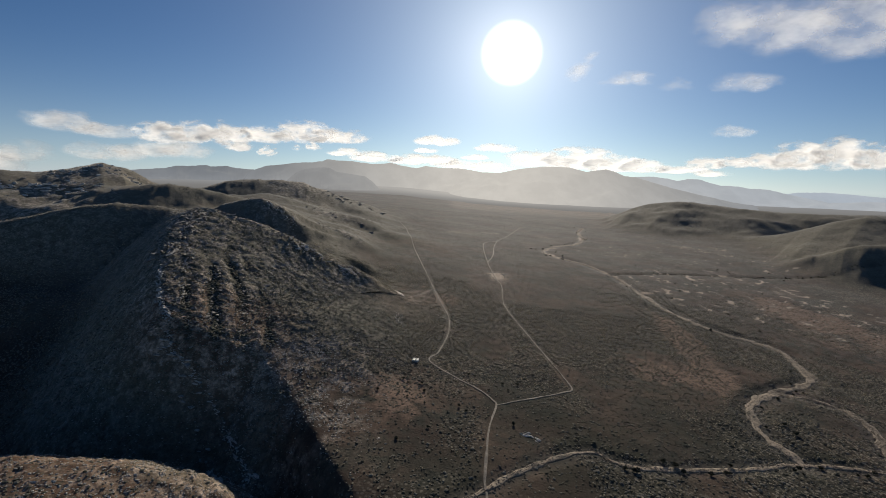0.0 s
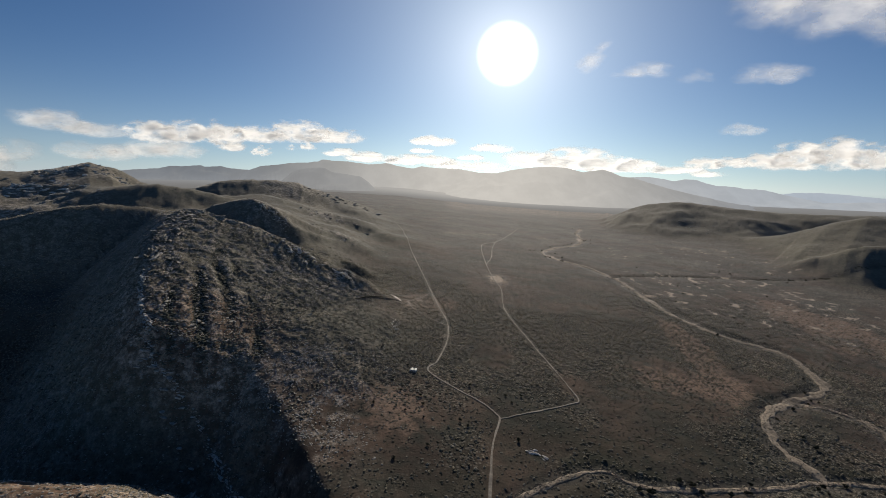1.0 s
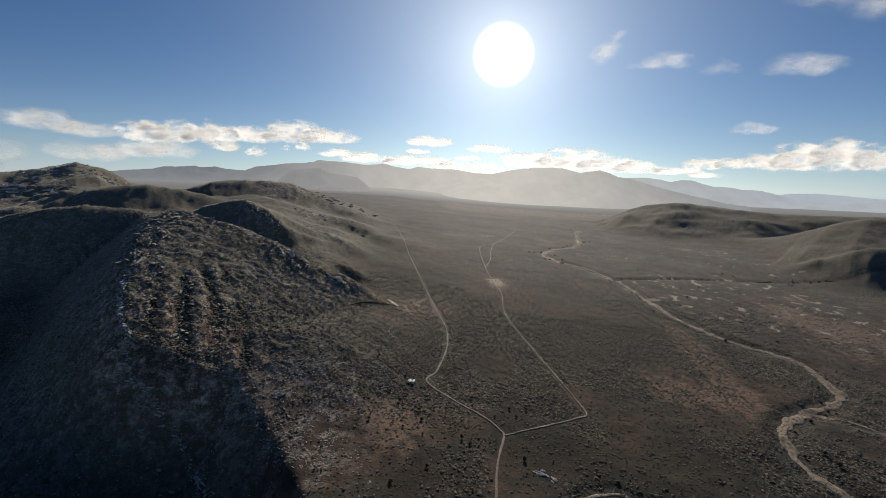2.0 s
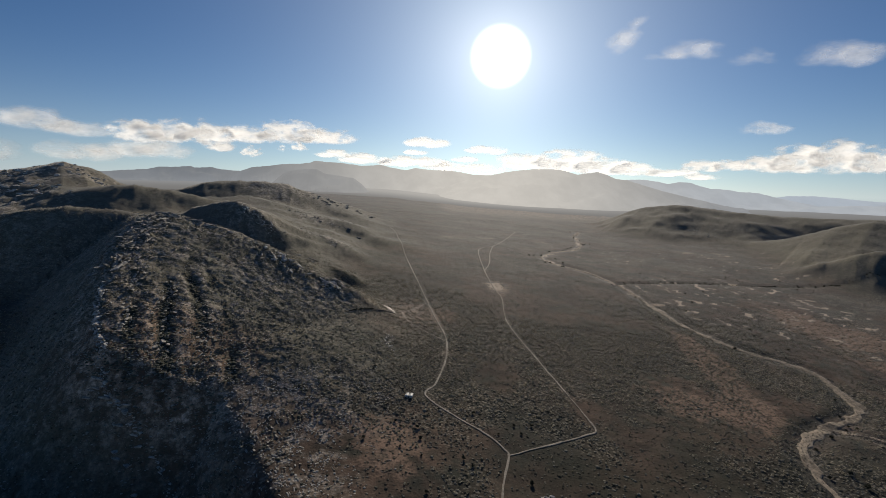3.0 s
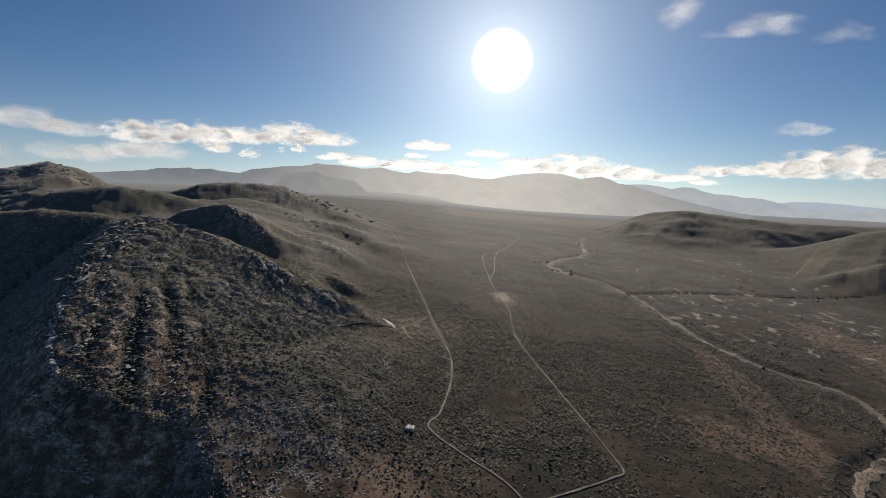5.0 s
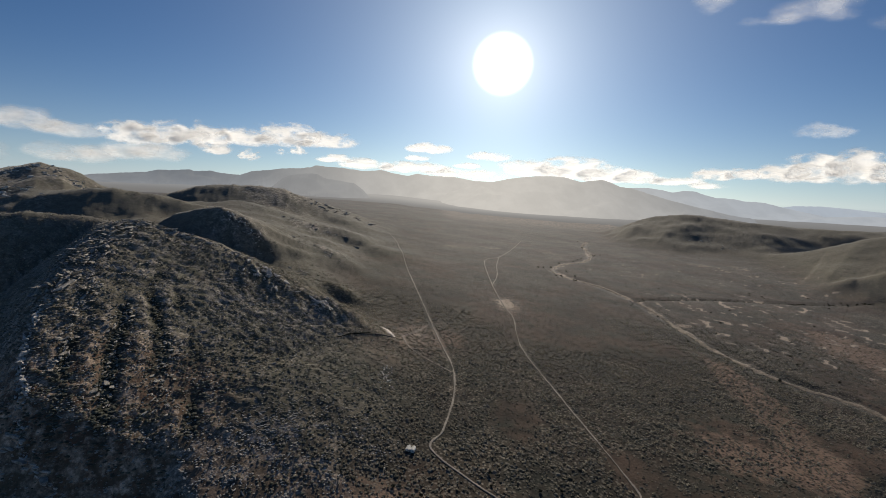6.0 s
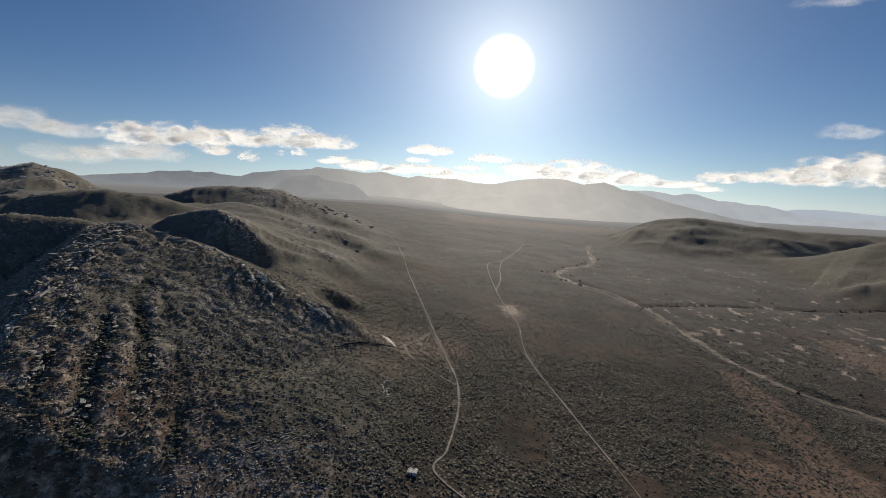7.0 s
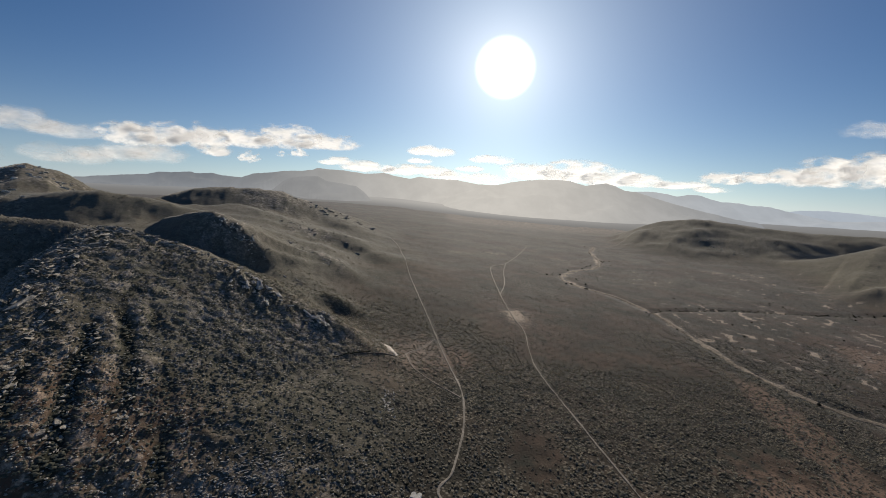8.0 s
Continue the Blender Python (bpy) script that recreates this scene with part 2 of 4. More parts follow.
M_BARK = plain_material("bark", (0.05, 0.04, 0.03), (0.10, 0.08, 0.06), 3.0)
M_WALL = plain_material("whitewash", (0.62, 0.60, 0.56), (0.80, 0.78, 0.74), 1.5)
M_ROOF = plain_material("pale_roof_sheet", (0.40, 0.38, 0.34), (0.58, 0.55, 0.50), 1.2, 0.5)
M_DOOR = plain_material("dark_timber", (0.05, 0.04, 0.03), (0.09, 0.07, 0.05), 4.0)

# ---- the lie of the land: one height function, in metres ----
_rng = np.random.RandomState(7)
_LAT = _rng.rand(256, 256)


def vnoise(x, y):
    """Smooth value noise, 0 to 1, one cell a unit."""
    xi, yi = np.floor(x).astype(int), np.floor(y).astype(int)
    fx, fy = x - xi, y - yi
    fx, fy = fx * fx * (3 - 2 * fx), fy * fy * (3 - 2 * fy)
    a, b = _LAT[xi & 255, yi & 255], _LAT[(xi + 1) & 255, yi & 255]
    c, d = _LAT[xi & 255, (yi + 1) & 255], _LAT[(xi + 1) & 255, (yi + 1) & 255]
    return (a + (b - a) * fx) * (1 - fy) + (c + (d - c) * fx) * fy


def fbm(x, y, size, octaves=4, ridged=False):
    """Layers of noise about zero (-1 to 1); size: metres of the largest lump."""
    total, amp, norm = 0.0, 1.0, 0.0
    for o in range(octaves):
        k = 2.03 ** o / size
        n = 2 * vnoise(x * k + 17.3 * o, y * k - 9.1 * o) - 1
        if ridged:
            n = 1 - 2 * np.abs(n)
        total, norm, amp = total + amp * n, norm + amp, amp * 0.52
    return total / norm


def smax(a, b, k):
    return 0.5 * (a + b + np.sqrt((a - b) ** 2 + k * k))


def soft(v, w):
    """v where it is well above zero, nothing below, rounded over w."""
    return 0.5 * (v + np.sqrt(v * v + w * w))


def step(a, b, v):
    s = np.clip((v - a) / (b - a), 0, 1)
    return s * s * (3 - 2 * s)


def near_line(x, y, pts):
    """Distance to a line of points, the side (+1: its left), the share along it and the third value there."""
    best = np.full(np.shape(x), 1e12)
    side, val, along = np.zeros(np.shape(x)), np.zeros(np.shape(x)), np.zeros(np.shape(x))
    run = 0.0
    for (ax, ay, az), (bx, by, bz) in zip(pts, pts[1:]):
        dx, dy = bx - ax, by - ay
        n = dx * dx + dy * dy
        s = np.clip(((x - ax) * dx + (y - ay) * dy) / n, 0, 1)
        qx, qy = x - ax - s * dx, y - ay - s * dy
        d = qx * qx + qy * qy
        m = d < best
        best = np.where(m, d, best)
        side = np.where(m, np.sign(dx * qy - dy * qx), side)
        val = np.where(m, az + s * (bz - az), val)
        along = np.where(m, run + s * math.sqrt(n), along)
        run += math.sqrt(n)
    return np.sqrt(best), side, along, val


def ridge(x, y, pts, left, right, soft):
    """A crest along pts (x, y, z), falling by the slopes left and right of its way, and past its ends by the steeper one."""
    d, side, _, z = near_line(x, y, pts)
    slope = np.where(side > 0, left, right)
    for (ax, ay, _), (bx, by, _) in ((pts[0], pts[1]), (pts[-1], pts[-2])):
        n = math.hypot(ax - bx, ay - by)
        past = ((x - ax) * (ax - bx) + (y - ay) * (ay - by)) / n
        slope = slope + (max(left, right) - slope) * step(0.0, 0.6, past / (d + 1e-6)) * (np.hypot(x - ax, y - ay) < d + 0.5)
    return z - slope * (np.sqrt(d * d + soft * soft) - soft)


# crests (x, y, z)
RIM = [(-20, 190, 0), (-54, 224, 0), (-69, 235, 0), (-93, 260, 0), (-112, 285, 0), (-127, 311, 0), (-146, 304, 0), (-172, 300, 0), (-193, 308, 0), (-217, 341, 0), (-236, 379, 0), (-253, 419, 0), (-262, 460, 0), (-262, 485, 0)]
EDGE = [(-300, 470, 0), (-262, 485, 0), (-249, 500, 0), (-231, 507, 0), (-205, 518, 0), (-173, 518, 0), (-135, 515, 0), (-96, 505, 0), (-40, 490, 0)]
SADDLE = [(-262, 484, 102), (-340, 566, 96), (-361, 552, 101), (-386, 535, 104), (-420, 510, 98), (-470, 480, 84), (-560, 440, 64), (-640, 420, 60)]
CRAG = [(-1000, 640, 150), (-720, 700, 112), (-640, 692, 104), (-600, 690, 111), (-540, 715, 112), (-470, 700, 100), (-420, 660, 92)]
PEAK = [(-1300, 420, 150), (-771, 675, 133), (-709, 740, 138), (-680, 767, 135), (-647, 795, 142), (-610, 824, 152), (-583, 843, 147), (-549, 866, 122), (-500, 900, 100)]
MID = [(-502, 686, 110), (-473, 706, 118), (-436, 730, 122), (-396, 752, 114), (-352, 774, 98), (-270, 800, 70)]
KNOB = [(-327, 685, 98), (-301, 670, 105), (-278, 658, 111), (-267, 653, 112), (-245, 644, 105), (-231, 639, 97), (-220, 634, 89), (-208, 630, 78), (-191, 621, 52)]
BACK = [(-800, 1100, 120), (-626, 1139, 101), (-559, 1173, 126), (-500, 1200, 131), (-384, 1242, 127), (-301, 1265, 92), (-228, 1280, 60), (-168, 1289, 37)]
SPUR_A = [(-170, 650, 38), (-150, 606, 37), (-140, 602, 40), (-125, 602, 37), (-110, 600, 30), (-97, 597, 22)]
FOLD = [(-132, 375, 31), (-120, 381, 30), (-108, 393, 28), (-90, 422, 25), (-77, 446, 22)]
NOSE = [(-178, 509, 73), (-159, 508, 63), (-143, 506, 54), (-122, 503, 47), (-103, 499, 43), (-86, 495, 36), (-72, 490, 24)]
SPUR_B = [(-340, 790, 96), (-250, 775, 68), (-180, 742, 52), (-135, 720, 38), (-110, 705, 24)]
SPUR_C = [(-400, 1010, 104), (-301, 953, 86), (-252, 926, 69), (-229, 916, 72), (-187, 905, 69), (-155, 891, 59), (-129, 880, 46)]
SPUR_D = [(-300, 1260, 92), (-230, 1140, 72), (-175, 1060, 54), (-130, 1010, 36)]
NEAR = [(-420, 205, 13), (-205, 199, 6), (-155, 204, 3), (-130, 206, -4), (-105, 205, -14)]
EAST = [(560, 1880, 2), (622, 1848, 26), (686, 1803, 62), (729, 1765, 80), (802, 1711, 93), (836, 1683, 93), (884, 1647, 86), (935, 1607, 82), (995, 1559, 76), (1049, 1511, 73), (1122, 1432, 70), (1188, 1351, 79), (1500, 1100, 80)]
EAST_LOW = [(785, 1277, 4), (840, 1218, 31), (876, 1180, 50), (907, 1143, 70), (948, 1096, 86), (1250, 900, 90)]
EAST_SPUR = [(699, 912, 14), (716, 899, 27), (727, 890, 37), (747, 873, 46), (900, 800, 60)]
# ways of the tracks and the dry river (x, y)
COTTAGE = (-25.1, 349.0)
ROAD_1 = [(-127.5, 1133.3), (-99.4, 1027.7), (-59.0, 779.7), (-29.7, 616.2), (-13.3, 525.2), (-1.8, 468.4), (0.2, 440.4), (-2.0, 408.4), (-8.0, 373.3), (-14.5, 354.1), (3.2, 334.4), (23.1, 316.0), (30.8, 304.2), (32.5, 297.5), (26.0, 270.6), (23.0, 247.2), (20.1, 222.9), (20.4, 209.8), (19.4, 195.9)]
ROAD_2 = [(32.7, 299.0), (45.6, 305.9), (67.1, 318.2), (85.6, 329.2), (91.9, 334.8), (90.4, 350.2), (82.1, 399.4), (70.9, 461.4), (62.6, 515.5), (62.9, 555.7), (67.5, 615.1), (62.7, 663.9), (59.8, 769.5), (65.6, 949.1), (98.8, 1012.5), (148.3, 1169.9), (191.6, 1330.5)]
ROAD_3 = [(-21.7, 557.1), (-31.0, 534.0), (-42.6, 514.5), (-40.5, 500.0), (-35.0, 483.9), (-20.1, 468.0), (-1.6, 451.9)]
ROAD_4 = [(98.8, 1012.5), (83.4, 917.5), (73.7, 826.0), (58.7, 754.5)]
RIVER_1 = [(407.0, 1484.4), (360.0, 1357.2), (332.2, 1200.1), (287.6, 1087.8), (229.4, 1027.9), (182.8, 942.7), (194.0, 888.3), (234.5, 840.6), (260.4, 765.6), (266.2, 661.0), (269.9, 579.3), (282.7, 534.9), (302.2, 500.8), (327.0, 482.6), (334.3, 459.0), (325.4, 423.2), (319.0, 402.8), (297.6, 384.7), (269.4, 370.9), (237.2, 348.9), (220.0, 329.2), (212.2, 309.1), (209.1, 292.3), (213.5, 277.8), (214.3, 266.9)]
RIVER_2 = [(3.5, 199.8), (20.2, 215.4), (32.7, 227.4), (53.1, 243.0), (71.2, 253.4), (85.4, 257.9), (95.9, 250.3), (113.9, 247.6), (147.4, 251.4), (184.7, 260.0), (215.8, 269.0), (239.3, 266.7), (260.9, 265.5), (283.4, 263.9)]
RIVER_3 = [(273.6, 267.6), (284.3, 291.6), (298.1, 317.2), (302.8, 344.7), (287.7, 358.7), (268.9, 366.9)]
CREEK = [(260.4, 765.6), (392.7, 813.2), (496.6, 825.0), (649.0, 832.8), (746.9, 812.7), (814.4, 801.6)]
SCAR_A = [(-64.0, 524.0), (-58.2, 518.0), (-52.6, 503.0), (-47.5, 494.0)]
BERM = [(-75.0, 474.5), (-64.0, 482.0), (-54.0, 491.0), (-43.5, 499.5)]
SCAR_B = [(-87.0, 456.3), (-75.6, 472.5), (-62.9, 485.9)]



def strata(x, y):
    """The beds of rock that run down the whaleback side by side: +1 on a ledge, -1 in the gully between, and where they show."""
    u = (x + 193) * 0.88 + (y - 308) * 0.47 + 9 * fbm(x, y, 42, 3)
    v = (x + 193) * -0.47 + (y - 308) * 0.88
    where = step(2, 10, u) * step(88, 60, u) * step(-35, -5, v) * step(150, 95, v)
    where = where * step(0.25, 0.65, vnoise(x / 21 + 3, y / 34 + 8))
    return np.sin(u / 17.5 * 6.283), where


# where bare rock stands out in ribs: x, y, reach, how high, how far apart, the way they run (degrees)
RIBS = [(-246, 430, 40, 2.2, 6.5, 62), (-255, 470, 30, 2.0, 6.5, 50), (-215, 508, 30, 1.6, 6.0, 20), (-160, 497, 26, 2.6, 6.5, 118), (-112, 488, 24, 2.2, 7.0, 122),
        (-225, 365, 26, 1.4, 6.0, 62), (-555, 680, 80, 4.0, 15.0, 60), (-600, 800, 90, 1.6, 14.0, 45), (-242, 642, 34, 3.0, 10.0, 118), (-170, 735, 40, 1.6, 9.0, 120),
        (-225, 905, 50, 2.0, 12.0, 115), (-430, 1215, 150, 2.2, 24.0, 110), (-110, 225, 50, 2.0, 7.0, 130), (-90, 300, 34, 1.0, 5.0, 60)]


def ribs(x, y):
    """Height of the rock ribs, and how far a place is rib."""
    h, p = np.zeros(np.shape(x)), np.zeros(np.shape(x))
    for cx, cy, reach, high, gap, turn in RIBS:
        d2 = ((x - cx) ** 2 + (y - cy) ** 2) / (reach * reach)
        m = d2 < 5
        if not np.any(m):
            continue
        c, s = math.cos(math.radians(turn)), math.sin(math.radians(turn))
        qx, qy = np.where(m, x, cx), np.where(m, y, cy)
        u, v = (qx - cx) * c + (qy - cy) * s, (qy - cy) * c - (qx - cx) * s
        n = 1 - np.abs(2 * vnoise(u / (gap * 3.4) + cx, v / gap + cy) - 1) * 2 + 0.5 * (vnoise(u / gap, v / gap * 2.2 + 7) - 0.5)
        w = np.where(m, np.exp(-d2 * 1.6) * step(0.25, 0.6, vnoise(qx / (gap * 2.2) + 5, qy / (gap * 2.2))), 0)
        h, p = h + high * w * np.clip(n, -0.5, 1), np.maximum(p, np.clip(w * 1.4, 0, 1) * step(0.0, 0.6, n))
    return h, p


def land(x, y, fine=True):
    """The ground's height, and how far it is rock and slope."""
    x, y = np.asarray(x, float), np.asarray(y, float)
    plain = 40 * np.tanh((y - 354) / 900) - 38 * np.tanh((x + 25) / 500) - 0.000012 * np.clip(x, 0, 900) * np.clip(900 - y, 0, 900)
    plain = plain + 1.6 * fbm(x, y, 140, 3)
    lip = np.clip(-42 - 0.68 * (y - 204), -122, -38)
    gorge = step(lip, lip - 55, x) * step(80, 170, y) * step(420, 300, y)
    low = plain - 75 * gorge
    warp = 10 * fbm(x, y, 90, 3)
    wx, wy = x + warp, y + 8 * fbm(x + 500, y, 80, 3)
    h = low
    # the slopes that rise from the plain to the western hills
    foot = soft(-118 - x + 22 * fbm(x, y, 160, 3), 14)
    h = h + 50 * (1 - np.exp(-foot / 170)) * step(500, 620, y) * step(1250, 900, y) * (1 + 0.35 * fbm(x, y, 210, 3, True))
    # the whaleback: a tilted back, cut off by a cliff along its rim and falling away behind its edge
    wx2, wy2 = x + 0.35 * warp, y + 3 * fbm(x + 500, y, 60, 3)
    rim, rside, along, _ = near_line(wx2, wy2, RIM)
    edge, eside, _, _ = near_line(wx2, wy2, EDGE)
    back = 105 - 0.43 * (x + 262) + 0.17 * (y - 484) + 2.2 * fbm(x, y, 150, 2)
    cut = 1.5 * soft(rim * rside, 5)
    back = back - cut - 0.6 * soft(edge * eside, 9)
    h = smax(h, back, 7)
    h = smax(h, ridge(wx, wy, SADDLE, 0.95, 0.45, 16), 6)
    h = smax(h, ridge(wx, wy, CRAG, 0.4, 0.85, 12), 8)
    h = smax(h, ridge(wx, wy, PEAK, 0.35, 0.36, 30), 10)
    h = smax(h, ridge(wx, wy, MID, 0.35, 0.62, 30), 8)
    for spur, front in ((SPUR_B, 0.33), (SPUR_C, 0.36), (SPUR_D, 0.33)):
        h = smax(h, ridge(wx, wy, spur, 0.34, front, 26) - 3, 12)
    h = smax(h, ridge(wx2, wy2, SPUR_A, 0.3, 0.62, 7), 4)
    h = smax(h, ridge(wx2, wy2, FOLD, 0.2, 0.3, 10) - cut, 3)
    h = smax(h, ridge(wx2, wy2, NOSE, 0.6, 0.27, 6) - cut, 4)
    h = smax(h, ridge(wx2, wy2, KNOB, 0.4, 0.85, 9), 4)
    h = smax(h, ridge(wx, wy, BACK, 0.25, 0.36, 34), 10)
    h = smax(h, ridge(wx, wy, NEAR, 0.8, 0.1, 8) - 0.9 * soft(wx + 104, 8), 4)
    h = smax(h, ridge(x + 2 * warp, y + 2 * warp, EAST, 0.14, 0.25, 50), 14)
    h = smax(h, ridge(x + warp, y + warp, EAST_LOW, 0.16, 0.27, 40), 12)
    h = smax(h, ridge(x + 0.5 * warp, y, EAST_SPUR, 0.35, 0.55, 12), 8)
    h = h + (5 * fbm(x, y, 260, 3) + 1.2 * fbm(x, y, 60, 3)) * step(450, 800, x) * step(700, 1000, y)
    up = np.clip((h - low - 4) / 22, 0, 1)
    h = h + up * (1.1 * fbm(x, y, 46, 4, True) + 0.8 * fbm(x, y, 15, 3, True)) * step(700, 520, y)
    h = h + up * (3.0 * fbm(x, y, 95, 4, True) + 1.2 * fbm(x, y, 24, 3, True)) * step(520, 640, y)
    # strata that stand out along the rim
    lay, where = strata(x, y)
    h = h + 1.1 * lay * where * up * (0.3 + 1.3 * vnoise(x / 13, y / 13))
    for pts, wide, deep in ((RIVER_1, 8.0, 1.5), (RIVER_2, 5.0, 0.7), (RIVER_3, 5.5, 1.0), (CREEK, 3.5, 2.0)):
        h = h - deep * step(wide * 1.9, wide * 0.7, near_line(x, y, [(px, py, 0) for px, py in pts])[0])
    if fine:
        h = h + up * ribs(x, y)[0]
        h = h + 0.35 * fbm(x, y, 9, 2) + 0.5 * up * fbm(x, y, 6, 2, True)
        # boulders and cushions of bush that stud the whaleback
        h = h + 0.6 * up * step(0.5, 0.85, vnoise(x / 2.9 + 2, y / 2.9 + 6)) * step(0.3, 0.6, vnoise(x / 24 + 7, y / 24)) * step(560, 480, y) * step(-310, -265, x)
    return h, up

# ---- helpers for building ----


def big_mesh(name, verts, quads, mat, smooth=True, tris=None):
    """A mesh out of arrays: quads (n, 4) and tris (n, 3)."""
    me = bpy.data.meshes.new(name)
    quads = np.asarray(quads, np.int32).reshape(-1, 4)
    tris = np.zeros((0, 3), np.int32) if tris is None else np.asarray(tris, np.int32).reshape(-1, 3)
    me.vertices.add(len(verts))
    me.vertices.foreach_set("co", np.asarray(verts, np.float32).ravel())
    me.loops.add(quads.size + tris.size)
    me.loops.foreach_set("vertex_index", np.concatenate([quads.ravel(), tris.ravel()]).astype(np.int32))
    me.polygons.add(len(quads) + len(tris))
    starts = np.concatenate([np.arange(len(quads)) * 4, quads.size + np.arange(len(tris)) * 3]).astype(np.int32)
    me.polygons.foreach_set("loop_start", starts)
    me.polygons.foreach_set("use_smooth", np.full(len(starts), smooth))
    me.materials.append(mat)
    me.update(calc_edges=True)
    return me


def part(name, me, parent, label=""):
    ob = new(name, me)
    ob.parent = parent
    if label:
        ob["label"] = label
    return ob


def h_at(x, y):
    return float(land(np.array([float(x)]), np.array([float(y)]))[0][0])


# ---- the ground: one sheet, fine before the camera, out to the horizon ----


def build_ground():
    front = np.radians(np.linspace(-58, 58, 740))
    back = np.radians(np.linspace(58, 302, 62))[1:-1]
    az = np.concatenate([front, back])
    rad = [0.0]
    while rad[-1] < 4900:
        r = rad[-1]
        rad.append(r + (8 if r < 170 else 1.7 if r < 540 else max(1.7, r * 0.0105)))
    rad = np.array(rad[1:])
    rr, aa = np.meshgrid(rad, az, indexing="ij")
    x, y = rr * np.sin(aa), rr * np.cos(aa)
    h, up = land(x, y)
    n, m = h.shape
    verts = np.stack([x, y, h], -1).reshape(-1, 3)
    i, j = np.meshgrid(np.arange(n - 1), np.arange(m), indexing="ij")
    k = (j + 1) % m
    quads = np.stack([i * m + j, i * m + k, (i + 1) * m + k, (i + 1) * m + j], -1).reshape(-1, 4)
    centre = len(verts)
    verts = np.vstack([verts, [[0, 0, h[0].mean()]]])
    j = np.arange(m)
    tris = np.stack([np.full(m, centre), (j + 1) % m, j], -1)
    me = big_mesh("ground", verts, quads, M_GROUND, True, tris)
    fx, fy = x.ravel(), y.ravel()
    for key, values in (("hill", up.ravel()), ("pale", pale_and_haze_at(fx, fy)), ("red", red_at(fx, fy)), ("crag", crag_at(fx, fy, up.ravel())), ("bush_and_shade", bush_and_shade_at(fx, fy)), ("dotted", dotted_at(fx, fy))):
        me.attributes.new(key, "FLOAT", "POINT").data.foreach_set("value", np.append(values, 0).astype(np.float32))
    return tagged(new("ground", me), "scrub-covered valley plain and rocky hills", "ground", kind="structure")


def spot(x, y, cx, cy, rx, ry, turn=0.0):
    c, s = math.cos(radians(turn)), math.sin(radians(turn))
    u, v = (x - cx) * c + (y - cy) * s, (y - cy) * c - (x - cx) * s
    return np.exp(-(u / rx) ** 2 - (v / ry) ** 2)


def pale_and_haze_at(x, y):
    p = 0.5 * spot(x, y, 490, 715, 40, 20) + 0.3 * spot(x, y, 430, 800, 90, 22) + 1.25 * spot(x, y, 68, 668, 15, 32)
    p = p + 0.3 * spot(x, y, 60, 1100, 90, 60) + 0.3 * spot(x, y, 590, 1100, 60, 90) + 1.1 * spot(x, y, -30, 530, 24, 34)
    for pts, w in ((RIVER_1, 10), (RIVER_2, 6), (RIVER_3, 9)):
        p = p + 0.55 * np.exp(-(near_line(x, y, [(px, py, 0) for px, py in pts])[0] / w) ** 2)
    dots = 1.8 * step(0.72, 0.82, vnoise(x / 8 + 40, y / 11 + 3)) * spot(x, y, 430, 650, 150, 170) + 0.5 * step(0.84, 0.92, vnoise(x / 8 + 4, y / 10 + 3)) * spot(x, y, 500, 1000, 300, 300)
    # from here haze put into the colour: far plain, gorge slope, western hills
    p = p + 0.6 * step(350, 1000, y) * step(-110, 40, x) + 0.5 * step(1500, 2300, y)
    p = p + 0.75 * spot(x, y, -335, 445, 70, 70) + 0.6 * spot(x, y, -340, 560, 90, 50)
    p = p + 0.5 * step(520, 620, y) * step(-90, -150, x) * step(1500, 1200, y)
    streaks = 0.2 * step(0.62, 0.76, vnoise(x / 46 + 9, y / 60 + 4)) * step(560, 760, y) * step(1700, 1300, y) * step(-140, -60, x)
    return np.clip(p * 0.8 + dots + streaks, 0, 1)


def dotted_at(x, y):
    """Where tussocks stand apart on open pale ground, not in close dark heath."""
    p = 0.42 + 1.5 * fbm(x, y, 120, 3) + 0.7 * fbm(x + 300, y, 26, 3)
    p = p + 0.9 * spot(x, y, 70, 372, 14, 34, -10) + 0.6 * spot(x, y, 33, 505, 24, 60) + 0.5 * spot(x, y, 0, 330, 34, 22) + 0.6 * spot(x, y, 120, 400, 40, 60)
    p = p - 1.0 * spot(x, y, 38, 405, 20, 48) - 0.7 * spot(x, y, 120, 285, 60, 22) - 0.8 * spot(x, y, 250, 400, 30, 26) - 0.6 * spot(x, y, 40, 640, 30, 60)
    return step(0.25, 0.85, p)


def red_at(x, y):
    p = 0.4 * spot(x, y, -22, 296, 34, 40) + 1.7 * spot(x, y, 236, 455, 15, 75, -8) + 1.4 * spot(x, y, 458, 590, 34, 90, 12) + 0.3 * spot(x, y, 400, 520, 45, 150, 10)
    p = p + 0.6 * spot(x, y, -30, 520, 60, 50) + 0.9 * spot(x, y, 68, 668, 22, 45) + 0.5 * spot(x, y, -120, 310, 60, 45) + 0.9 * spot(x, y, -165, 335, 50, 45)
    p = p + 0.6 * spot(x, y, 180, 380, 60, 40) + 1.3 * spot(x, y, -200, 190, 120, 40) + 0.2
    return np.clip(p * (0.6 + 0.8 * vnoise(x / 35, y / 35)), 0, 1)


